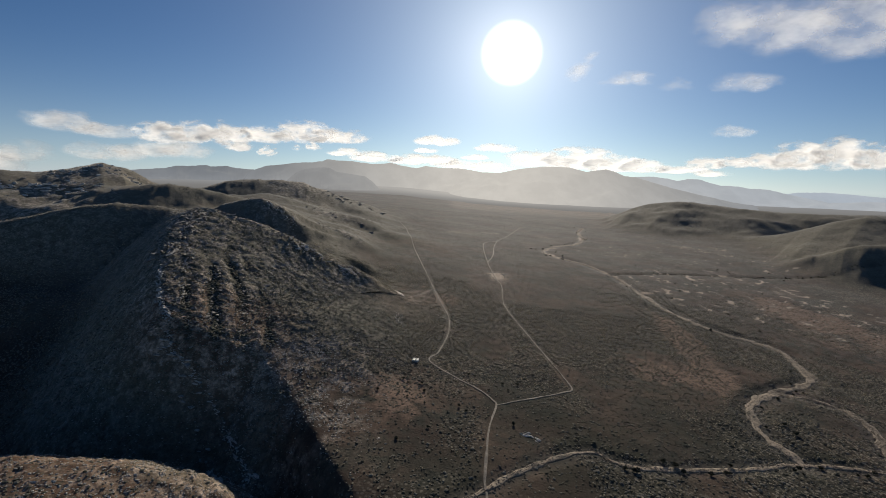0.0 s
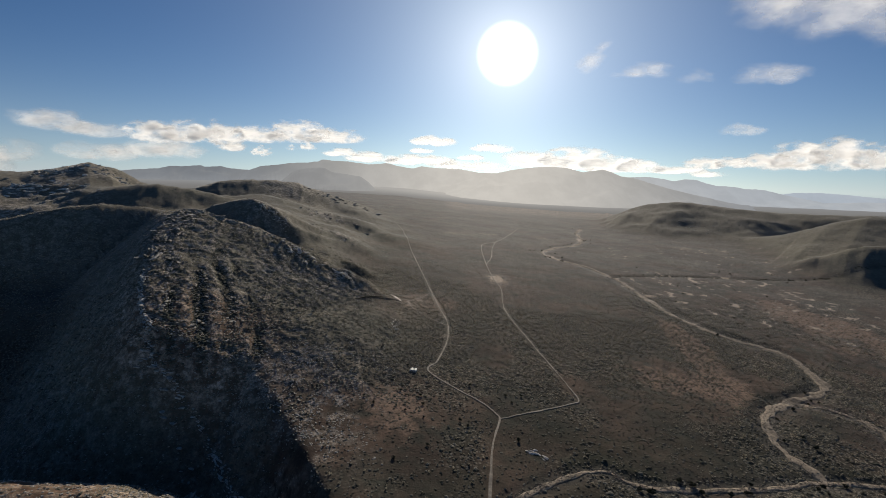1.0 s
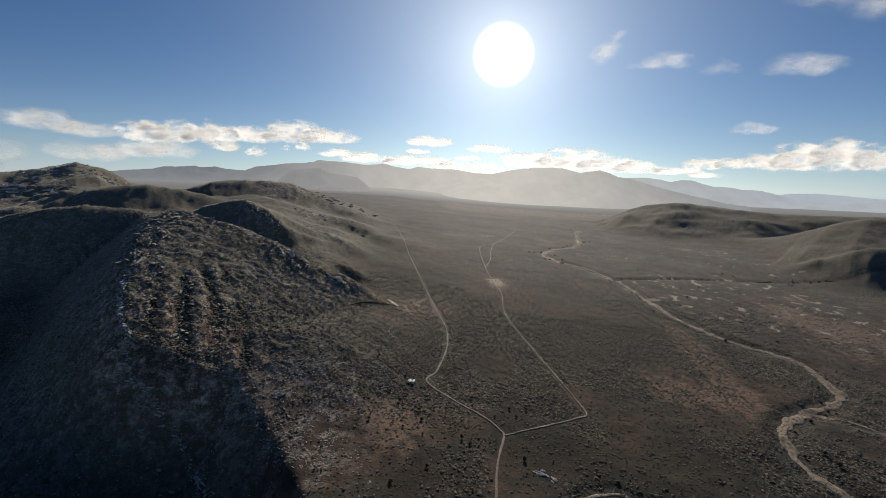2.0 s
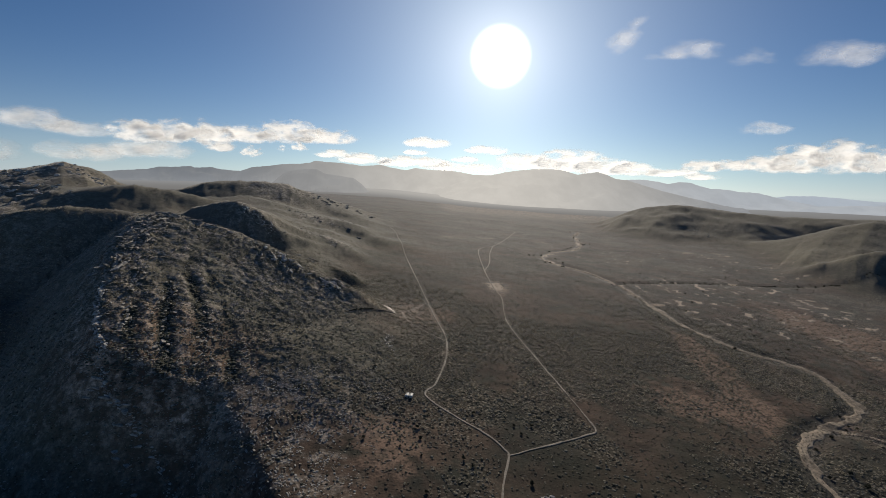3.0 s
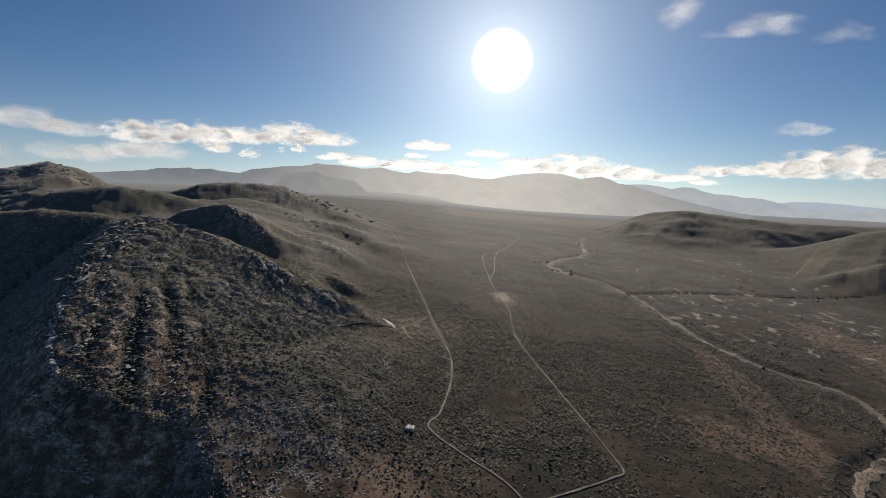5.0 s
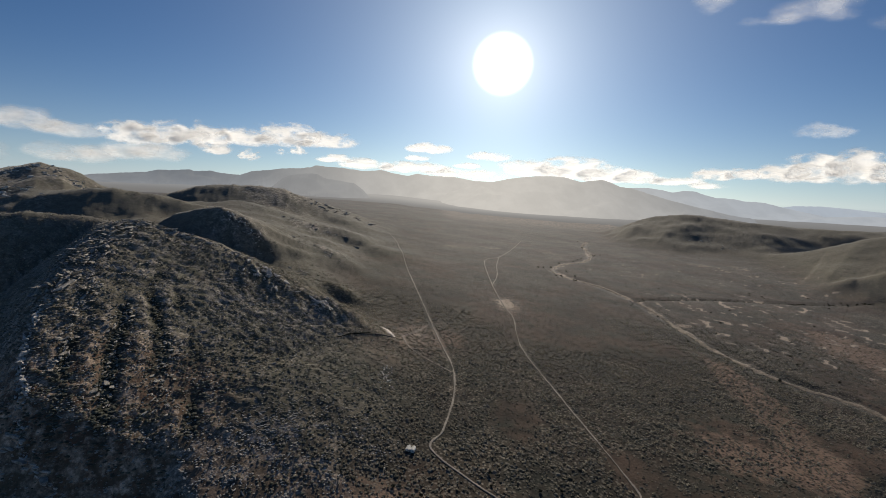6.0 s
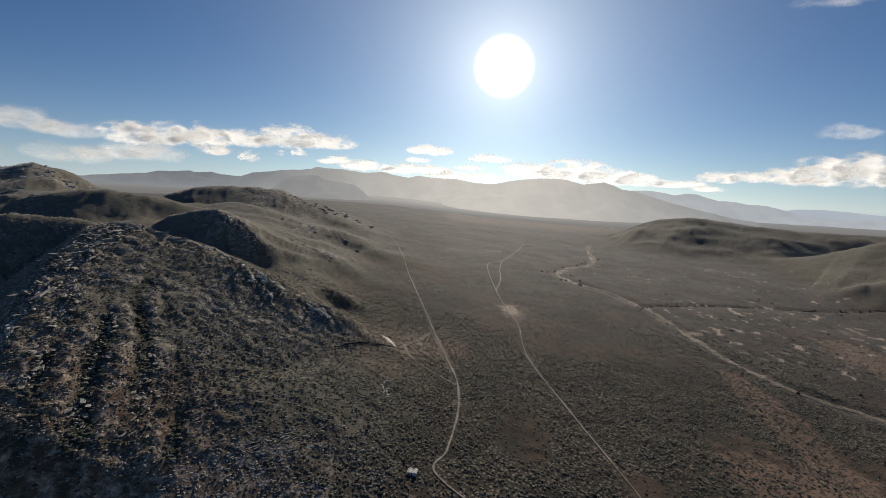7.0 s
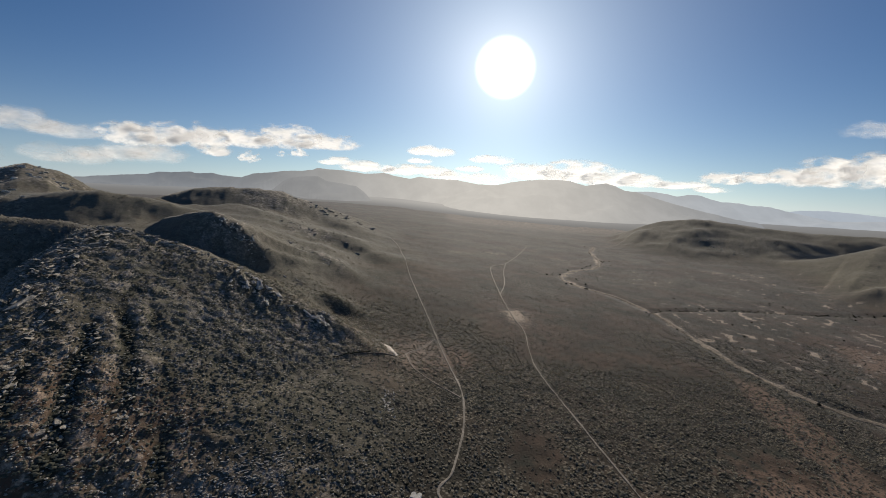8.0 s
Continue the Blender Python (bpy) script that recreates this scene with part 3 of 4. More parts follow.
def bush_and_shade_at(x, y):
    """Dark bush in the gullies between the beds of rock and on the banks of river and creek, and shade painted on the
    eastern hillsides.
    """
    lay, where = strata(x, y)
    patchy = step(0.3, 0.6, 0.6 * vnoise(x / 12, y / 15 + 5) + 0.4 * vnoise(x / 4 + 3, y / 4))
    p = 0.9 * where * step(-0.15, -0.75, lay) + 0.15 * (spot(x, y, -115, 370, 75, 65) + spot(x, y, -195, 430, 60, 70) + spot(x, y, -150, 310, 40, 25)) * patchy
    p = p + 0.9 * np.exp(-(near_line(x, y, [(px, py, 0) for px, py in CREEK])[0] / 4.0) ** 2) * step(0.2, 0.45, vnoise(x / 24 + 1, y / 24))
    for pts, off, wide, amount in ((RIVER_1[9:], 11, 7, -0.8), (RIVER_2, 8, 6, 0.95)):
        d, side, _, _ = near_line(x, y, [(px, py, 0) for px, py in pts])
        p = p + abs(amount) * np.exp(-((d * side * (1 if amount > 0 else -1) - off) / wide) ** 2) * step(0.25, 0.55, vnoise(x / 26 + 3, y / 26))
    p = p + 0.75 * (spot(x, y, 95, 285, 70, 22) + spot(x, y, 60, 232, 60, 14) + 0.7 * spot(x, y, 165, 330, 40, 40) + 0.7 * spot(x, y, 245, 425, 22, 30)) * (0.4 + 0.6 * patchy)
    # near faces of the eastern hills: their shade put into the colour
    for pts, reach in ((EAST, 230), (EAST_LOW, 200)):
        d, side, along, _ = near_line(x, y, pts)
        p = p + 0.65 * step(0, 40, -side * d) * step(10, 190, along) * step(reach, reach * 0.3, d) * (0.4 + 0.6 * vnoise(x / 60, y / 60))
    return np.clip(p, 0, 1)


def crag_at(x, y, up):
    d = near_line(x, y, RIM[5:])[0]
    lay, where = strata(x, y)
    p = 0.7 * step(25, 4, d) + 1.0 * where * step(-0.1, 0.7, lay) + 0.8 * spot(x, y, -148, 452, 30, 30) + 0.9 * spot(x, y, -105, 470, 22, 18)
    p = p + spot(x, y, -540, 600, 60, 40) + 0.8 * spot(x, y, -620, 800, 90, 50) + 0.7 * spot(x, y, -245, 645, 26, 30)
    p = p + 0.5 * spot(x, y, -95, 300, 40, 35) + 0.25 * spot(x, y, -130, 195, 90, 30) + 1.2 * ribs(x, y)[1] + 0.5 * spot(x, y, -380, 1200, 160, 60) + 0.12 + 0.28 * step(600, 500, y)
    stony = 0.85 * np.clip(spot(x, y, -92, 315, 30, 26) + spot(x, y, -72, 275, 24, 38) + 0.7 * spot(x, y, -60, 340, 26, 26), 0, 1) * step(0.25, 0.6, vnoise(x / 9 + 2, y / 9 + 4))
    return np.clip(p * up * (1 - 0.7 * spot(x, y, -130, 250, 75, 45)) + stony, 0, 1)


ground = build_ground()


# ---- tracks and the dry river: ribbons that lie on the land ----


def smooth_line(pts, gap):
    """Points every gap metres along a curve through pts."""
    p = np.array(pts, float)
    p = np.vstack([2 * p[0] - p[1], p, 2 * p[-1] - p[-2]])
    out = []
    for a, b, c, d in zip(p, p[1:], p[2:], p[3:]):
        n = max(2, int(np.linalg.norm(c - b) / gap))
        s = np.linspace(0, 1, n, endpoint=False)[:, None]
        out.append(0.5 * (2 * b + (c - a) * s + (2 * a - 5 * b + 4 * c - d) * s ** 2 + (3 * b - a - 3 * c + d) * s ** 3))
    return np.vstack(out + [p[-2][None]])


def ribbon(name, pts, width, mat, label, category, profile, lift, ragged=0.0, gap=1.8):
    """A strip along pts. profile: shares across (-1 to 1) with heights."""
    line = smooth_line(pts, gap)
    way = np.gradient(line, axis=0)
    way /= np.linalg.norm(way, axis=1)[:, None] + 1e-9
    side = np.stack([-way[:, 1], way[:, 0]], 1)
    run = np.arange(len(line)) * gap
    verts = []
    for k, (s, dz) in enumerate(profile):
        w = width / 2 * (1 + ragged * (1.2 * vnoise(run / 17 + 31 * (s > 0), run * 0 + 5) + 1.0 * vnoise(run / 5 + 61 * (s > 0), run * 0 + 9) - 1.1))
        q = line + side * (s * w)[:, None]
        verts.append(np.column_stack([q, land(q[:, 0], q[:, 1])[0] + lift + dz]))
    n, m = len(line), len(profile)
    verts = np.stack(verts, 1).reshape(-1, 3)
    i, j = np.meshgrid(np.arange(n - 1), np.arange(m - 1), indexing="ij")
    quads = np.stack([i * m + j, i * m + j + 1, (i + 1) * m + j + 1, (i + 1) * m + j], -1).reshape(-1, 4)[:, ::-1]
    return tagged(new(name, big_mesh(name, verts, quads, mat)), label, category, kind="structure")


RUTS = [(-1, -0.45), (-0.8, 0.02), (-0.5, -0.08), (0, 0.06), (0.5, -0.08), (0.8, 0.02), (1, -0.45)]
BED = [(-1, -0.3), (-0.85, 0.0), (-0.4, -0.1), (0, 0.0), (0.4, -0.1), (0.85, 0.0), (1, -0.3)]
TRACKS = [
    ("dirt_track", ROAD_1, 1.45, "pale two-rut dirt track across the scrub"),
    ("dirt_track", ROAD_2, 1.3, "pale dirt track with a sharp bend"),
    ("dirt_track", ROAD_3, 1.1, "faint footpath branching off the dirt track"),
    ("dirt_track", ROAD_4, 1.4, "short loop of dirt track by the far bend"),
]
for name, pts, width, label in TRACKS:
    ribbon(name, pts, width, M_TRACK, label, "track", RUTS, 0.3, 0.6)
ribbon("riverbed", RIVER_1, 7.0, M_RIVER, "dry sandy riverbed winding through the plain", "riverbed", BED, 0.32, 0.9)
ribbon("riverbed", RIVER_2, 3.4, M_RIVER, "narrow dry stream bed with sandy banks", "riverbed", BED, 0.28, 0.9)
ribbon("riverbed", RIVER_3, 6.0, M_RIVER, "old sandy loop of the dry river", "riverbed", BED, 0.28, 0.9)

# ---- the far ranges ----


def far_range(name, crest, reach, mat, label, seed):
    """A mountain range: crest (bearing, elevation in degrees from the valley's mouth) at a distance, with spurs that run down to the plain."""
    R, pts = crest
    az = np.array([p[0] for p in pts], float)
    el = np.array([p[1] for p in pts], float)
    a = np.linspace(az[0], az[-1], 420)
    z = 140 + R * np.tan(np.radians(np.interp(a, az, el)))
    ends = step(az[0], az[0] + 3, a) * step(az[-1], az[-1] - 3, a)
    z = -40 + (z + 40) * ends
    rough = (3 * fbm(a * 40 + seed, a * 0 + seed, 30, 4) + 3 * fbm(a * 160 + seed, a * 0, 30, 3)) * R / 4000 * ends
    rows = []
    for s in np.linspace(-0.35, 1, 26):
        r = R - s * reach
        x, y = r * np.sin(np.radians(a)), r * np.cos(np.radians(a))
        fall = np.clip(np.abs(s), 0, 1)
        spur = fbm(x + seed * 100, y, 420, 4, True)
        h = z * (1 - fall) ** 1.25 + rough * np.exp(-14 * fall) - 30 * fall + 110 * spur * fall * (1 - fall) * 2 * ends
        rows.append(np.column_stack([x, y, h]))
    n, m = len(rows), len(a)
    verts = np.vstack(rows)
    i, j = np.meshgrid(np.arange(n - 1), np.arange(m - 1), indexing="ij")
    quads = np.stack([i * m + j, i * m + j + 1, (i + 1) * m + j + 1, (i + 1) * m + j], -1).reshape(-1, 4)
    return tagged(new(name, big_mesh(name, verts, quads, mat)), label, "mountains", kind="structure")


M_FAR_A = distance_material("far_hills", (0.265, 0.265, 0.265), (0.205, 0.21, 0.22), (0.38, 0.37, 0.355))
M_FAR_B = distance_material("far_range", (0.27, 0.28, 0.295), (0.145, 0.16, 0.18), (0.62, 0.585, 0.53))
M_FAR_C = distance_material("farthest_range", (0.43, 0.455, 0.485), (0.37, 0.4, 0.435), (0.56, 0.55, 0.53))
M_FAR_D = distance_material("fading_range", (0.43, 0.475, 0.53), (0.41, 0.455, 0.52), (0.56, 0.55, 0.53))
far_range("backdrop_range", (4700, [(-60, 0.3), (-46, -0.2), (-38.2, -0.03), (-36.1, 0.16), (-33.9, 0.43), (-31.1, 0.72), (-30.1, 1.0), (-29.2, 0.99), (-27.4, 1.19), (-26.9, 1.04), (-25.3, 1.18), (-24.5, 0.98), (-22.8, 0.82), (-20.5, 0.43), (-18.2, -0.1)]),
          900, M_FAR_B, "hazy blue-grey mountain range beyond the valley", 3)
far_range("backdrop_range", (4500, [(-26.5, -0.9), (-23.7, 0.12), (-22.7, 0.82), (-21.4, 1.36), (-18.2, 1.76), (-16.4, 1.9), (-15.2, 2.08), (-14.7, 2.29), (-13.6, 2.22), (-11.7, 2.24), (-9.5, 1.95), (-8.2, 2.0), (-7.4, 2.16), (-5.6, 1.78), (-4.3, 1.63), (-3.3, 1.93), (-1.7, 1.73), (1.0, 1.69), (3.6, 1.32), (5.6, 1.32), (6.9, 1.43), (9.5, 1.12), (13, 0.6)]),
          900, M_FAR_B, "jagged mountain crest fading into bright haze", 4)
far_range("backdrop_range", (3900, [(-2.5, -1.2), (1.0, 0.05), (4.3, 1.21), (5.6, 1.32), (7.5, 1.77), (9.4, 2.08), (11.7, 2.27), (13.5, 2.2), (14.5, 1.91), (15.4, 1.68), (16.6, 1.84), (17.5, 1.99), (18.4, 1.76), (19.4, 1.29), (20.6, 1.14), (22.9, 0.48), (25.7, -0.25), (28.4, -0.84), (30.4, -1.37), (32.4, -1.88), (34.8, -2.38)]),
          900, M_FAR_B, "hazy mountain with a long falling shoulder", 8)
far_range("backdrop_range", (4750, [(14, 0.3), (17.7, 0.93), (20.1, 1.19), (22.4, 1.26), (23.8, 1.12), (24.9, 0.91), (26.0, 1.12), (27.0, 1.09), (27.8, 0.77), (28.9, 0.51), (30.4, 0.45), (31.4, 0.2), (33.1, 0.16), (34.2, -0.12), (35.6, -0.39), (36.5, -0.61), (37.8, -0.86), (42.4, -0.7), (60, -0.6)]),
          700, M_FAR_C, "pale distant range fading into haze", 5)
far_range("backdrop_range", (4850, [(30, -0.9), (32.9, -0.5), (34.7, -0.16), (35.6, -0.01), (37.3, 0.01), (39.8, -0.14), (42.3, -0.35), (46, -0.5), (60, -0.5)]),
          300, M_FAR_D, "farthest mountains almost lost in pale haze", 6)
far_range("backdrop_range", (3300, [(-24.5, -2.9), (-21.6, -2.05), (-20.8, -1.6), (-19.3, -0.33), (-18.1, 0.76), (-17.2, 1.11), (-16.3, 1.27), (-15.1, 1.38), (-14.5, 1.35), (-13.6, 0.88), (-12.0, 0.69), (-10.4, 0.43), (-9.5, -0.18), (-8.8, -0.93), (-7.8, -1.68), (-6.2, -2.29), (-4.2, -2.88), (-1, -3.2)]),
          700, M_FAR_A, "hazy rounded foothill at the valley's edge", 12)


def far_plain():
    """The valley floor up to the foot of the ranges, lit haze painted into its glow."""
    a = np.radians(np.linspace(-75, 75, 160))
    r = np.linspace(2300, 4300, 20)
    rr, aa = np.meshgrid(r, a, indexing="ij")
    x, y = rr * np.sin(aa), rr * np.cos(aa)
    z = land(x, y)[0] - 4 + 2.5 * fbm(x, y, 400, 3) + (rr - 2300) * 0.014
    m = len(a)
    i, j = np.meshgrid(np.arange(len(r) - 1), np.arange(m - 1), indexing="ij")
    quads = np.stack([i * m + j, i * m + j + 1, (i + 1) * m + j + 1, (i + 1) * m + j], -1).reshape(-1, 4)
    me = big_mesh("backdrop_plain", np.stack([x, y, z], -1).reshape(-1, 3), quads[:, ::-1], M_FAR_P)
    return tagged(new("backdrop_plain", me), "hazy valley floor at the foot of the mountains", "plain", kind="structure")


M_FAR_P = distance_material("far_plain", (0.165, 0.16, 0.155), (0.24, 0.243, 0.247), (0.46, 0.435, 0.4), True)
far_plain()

# ---- clouds ----


def billow(name, parent, dist, bearing, elevation, wide, tall, mat, seed, tilt):
    """One heap of vapour at a bearing and elevation (degrees) from the valley's mouth; wide and tall in degrees."""
    a, b = dist * math.tan(radians(wide / 2)), dist * math.tan(radians(tall / 2))
    bm = bmesh.new()
    bmesh.ops.create_uvsphere(bm, u_segments=40, v_segments=20, radius=1.0)
    bmesh.ops.delete(bm, geom=[v for v in bm.verts if v.co.y > 0.1], context="VERTS")
    noise_at = Vector((seed * 7.7, seed * 3.1, 0))
    for v in bm.verts:
        k = 1 + 0.3 * noise.fractal(v.co * 2.2 + noise_at, 1.0, 2.0, 3)
        v.co = Vector((v.co.x * a, v.co.y * b * 0.45 * k, v.co.z * b))
    me = bpy.data.meshes.new(name)
    bm.to_mesh(me)
    bm.free()
    me.polygons.foreach_set("use_smooth", [True] * len(me.polygons))
    me.materials.append(mat)
    ob = new(name, me)
    e, z = radians(bearing), 140 + dist * math.tan(radians(elevation))
    m = pose(dist * math.sin(e), dist * math.cos(e), z, 0, tilt, -bearing)
    if parent is None:
        ob.matrix_world = m
        return ob
    ob.parent = parent
    ob.matrix_basis = Matrix.Translation(-parent.location) @ m
    return ob


def cloud(label, mat, dist, heaps, seed, tilt=0.0):
    """A cloud out of one heap or several side by side."""
    if len(heaps) == 1:
        return tagged(billow("cloud", None, dist, *heaps[0], mat, seed, tilt), label, "cloud", "clouds in the sky")
    base = new("cloud")
    e = radians(heaps[0][0])
    base.location = (dist * math.sin(e), dist * math.cos(e), 140 + dist * math.tan(radians(heaps[0][1])))
    for k, (bearing, elevation, wide, tall) in enumerate(heaps):
        billow("billow", base, dist + 9 * k, bearing, elevation, wide * 1.5, tall * 1.35, mat, seed + 5 * k, tilt)
    return tagged(base, label, "cloud", "clouds in the sky")


M_CUMULUS = cloud_material("cumulus", 48.0, 0.93, 1.08, 2.7, 1.1, 0.86)
M_PUFF = cloud_material("puff", 26.0, 0.85, 0.8, 3.0, 1.1, 0.88)
M_SOFT = cloud_material("soft_cumulus", 80.0, 0.75, 1.05, 2.2, 1.5, 0.86)
M_FAR_CLOUD = cloud_material("low_cumulus", 150.0, 0.92, 1.05, 2.4, 0.9, 0.95)
M_WISP = cloud_material("wisp", 15.0, 0.6, 0.75, 2.6, 1.5)
M_SHEET = cloud_material("high_sheet", 12.0, 0.62, 0.95, 2.2, 1.6)
CLOUDS = [
    ("soft white bank of cloud trailing off to one side", M_SOFT, 1900, [(-39.4, 4.75, 4.5, 2.1), (-38.0, 4.34, 4.3, 1.71), (-36.0, 4.1, 4.6, 1.5)], 0),
    ("soft grey-white bank of cloud low over the hills", M_SOFT, 1900, [(-42.6, 1.8, 4.5, 2.0), (-43.7, 0.7, 3.0, 2.1)], 0),
    ("thin grey-white veil of cloud", M_SOFT, 2000, [(-36.8, 2.1, 4.2, 1.6), (-34.8, 2.1, 4.0, 1.8)], 0),
    ("long white cumulus with a grey flat base", M_CUMULUS, 1900, [(-31.0, 4.2, 4.8, 2.0), (-28.0, 4.5, 5.3, 2.15), (-25.3, 4.5, 4.6, 2.4), (-24.3, 3.36, 2.7, 1.26)], 1),
    ("soft white cloud under a longer bank", M_SOFT, 2000, [(-31.5, 2.7, 4.0, 2.0), (-29.2, 2.65, 4.2, 1.95)], 0),
    ("long white cumulus tapering to one end", M_CUMULUS, 1900, [(-20.9, 4.7, 5.2, 1.85), (-17.4, 5.2, 5.6, 2.45), (-13.6, 4.9, 6.0, 1.7)], 0),
    ("small white puff of cloud", M_PUFF, 2100, [(-21.2, 2.97, 3.0, 1.9)], 0),
    ("small white puff of cloud", M_PUFF, 2100, [(-16.2, 3.68, 2.4, 1.5)], 0),
    ("small white puff of cloud", M_PUFF, 2100, [(-18.0, 3.4, 1.9, 1.0)], 0),
    ("low flat white cloud over the mountains", M_FAR_CLOUD, 5000, [(-12.6, 3.1, 3.9, 0.95), (-9.3, 2.7, 5.6, 1.2)], 0),
    ("flat cream-lit puff of cloud", M_FAR_CLOUD, 5000, [(-2.0, 4.76, 6.6, 1.7)], 0),
    ("small cream-lit puff of cloud", M_FAR_CLOUD, 5000, [(-3.3, 3.65, 3.5, 1.0)], 0),
    ("low cream-lit cloud over the mountains", M_FAR_CLOUD, 5050, [(-3.8, 2.55, 7.3, 1.25), (2.5, 2.1, 8.0, 1.1)], 0),
    ("small cream-lit puff of cloud", M_FAR_CLOUD, 5000, [(5.0, 4.12, 6.2, 1.35)], 0),
    ("small cream-lit puff of cloud", M_FAR_CLOUD, 5000, [(2.5, 2.98, 3.9, 0.9)], 0),
    ("long low cream-lit cloud bank", M_FAR_CLOUD, 5050, [(10.2, 3.0, 6.8, 2.0), (14.5, 3.1, 6.8, 2.5), (18.2, 2.6, 5.4, 2.0), (21.3, 2.4, 4.3, 1.5)], 0),
    ("low white cloud over the mountains", M_FAR_CLOUD, 5050, [(24.6, 2.05, 4.9, 0.9), (27.9, 1.65, 3.3, 0.7)], 0),
    ("small white heap of cloud", M_CUMULUS, 2100, [(27.5, 2.72, 3.4, 1.25), (30.3, 2.85, 3.7, 1.1)], 0),
    ("large heaped white cumulus with a flat base", M_CUMULUS, 2000, [(33.4, 3.1, 4.3, 1.9), (35.4, 3.4, 4.5, 2.6), (38.3, 3.5, 4.2, 2.8), (41.5, 3.3, 4.8, 2.4)], 0),
    ("thin white wisp of cloud", M_WISP, 550, [(29.5, 5.99, 5.7, 2.0)], 0),
    ("curled white wisp of cloud", M_WISP, 265, [(13.6, 12.5, 3.0, 2.4), (14.6, 13.8, 2.6, 1.2)], -38),
    ("thin white wisp of cloud", M_WISP, 270, [(19.4, 11.62, 4.0, 1.9), (17.6, 11.4, 3.6, 1.0)], 0),
    ("thin white wisp of cloud", M_WISP, 270, [(24.0, 10.8, 5.0, 2.2)], 0),
    ("soft white wisp of cloud", M_WISP, 275, [(28.6, 10.8, 4.0, 2.4), (31.0, 10.5, 4.2, 1.9)], 0),
    ("ragged sheet of high grey-white cloud", M_SHEET, 190, [(28.5, 16.8, 6.5, 6.0), (33.0, 15.8, 8.0, 6.5), (38.5, 15.2, 8.5, 7.0), (43.0, 14.0, 7.0, 5.0)], -8),
]
for n, (label, mat, dist, heaps, tilt) in enumerate(CLOUDS):
    cloud(label, mat, dist, heaps, n, tilt)

# ---- scrub, rocks, trees ----


def scatter(rng, count, r0, r1, az0, az1):
    """Random places in a sector, even over the ground."""
    r = np.sqrt(rng.uniform(r0 * r0, r1 * r1, count))
    a = np.radians(rng.uniform(az0, az1, count))
    return r * np.sin(a), r * np.cos(a)


def clear_of(x, y):
    """How far the ground is bare at a place: tracks and river."""
    keep = np.ones(len(x), bool)
    for pts, w in ((ROAD_1, 2.6), (ROAD_2, 2.5), (ROAD_3, 1.8), (ROAD_4, 1.8), (RIVER_1, 4.2), (RIVER_2, 2.2), (RIVER_3, 3.0)):
        keep &= near_line(x, y, [(px, py, 0) for px, py in pts])[0] > w
    return keep


def clumps(name, x, y, size, tall, mat, label, rng, sides=6):
    """Many low bushes in one mesh: each a ragged dome of leaves with a skirt, a shoulder and a crown."""
    n = len(x)
    z = land(x, y)[0]
    ang = np.arange(sides) / sides * 6.283
    rows = [(0.95, -0.12), (0.8, 0.6)]
    pts = []
    turn = rng.uniform(0, 6.283, n)
    for rad, hh in rows:
        wob = rng.uniform(0.7, 1.3, (n, sides))
        a = ang[None] + turn[:, None]
        pts.append(np.stack([x[:, None] + np.cos(a) * size[:, None] * rad * wob, y[:, None] + np.sin(a) * size[:, None] * rad * wob,
                             z[:, None] + (hh + rng.uniform(-0.12, 0.12, (n, sides))) * tall[:, None]], -1))
    top = np.stack([x + rng.uniform(-0.2, 0.2, n) * size, y + rng.uniform(-0.2, 0.2, n) * size, z + tall * rng.uniform(0.95, 1.2, n)], -1)[:, None]
    verts = np.concatenate(pts + [top], 1)
    k = verts.shape[1]
    j = np.arange(sides)
    q = np.concatenate([np.stack([l * sides + j, l * sides + (j + 1) % sides, (l + 1) * sides + (j + 1) % sides, (l + 1) * sides + j], -1) for l in (0,)])
    tr = np.stack([sides + j, sides + (j + 1) % sides, np.full(sides, 2 * sides)], -1)
    base = (np.arange(n) * k)[:, None, None]
    me = big_mesh(name, verts.reshape(-1, 3), (base + q[None]).reshape(-1, 4), mat, False, (base + tr[None]).reshape(-1, 3))
    return tagged(new(name, me), label, "shrubs", kind="stuff")


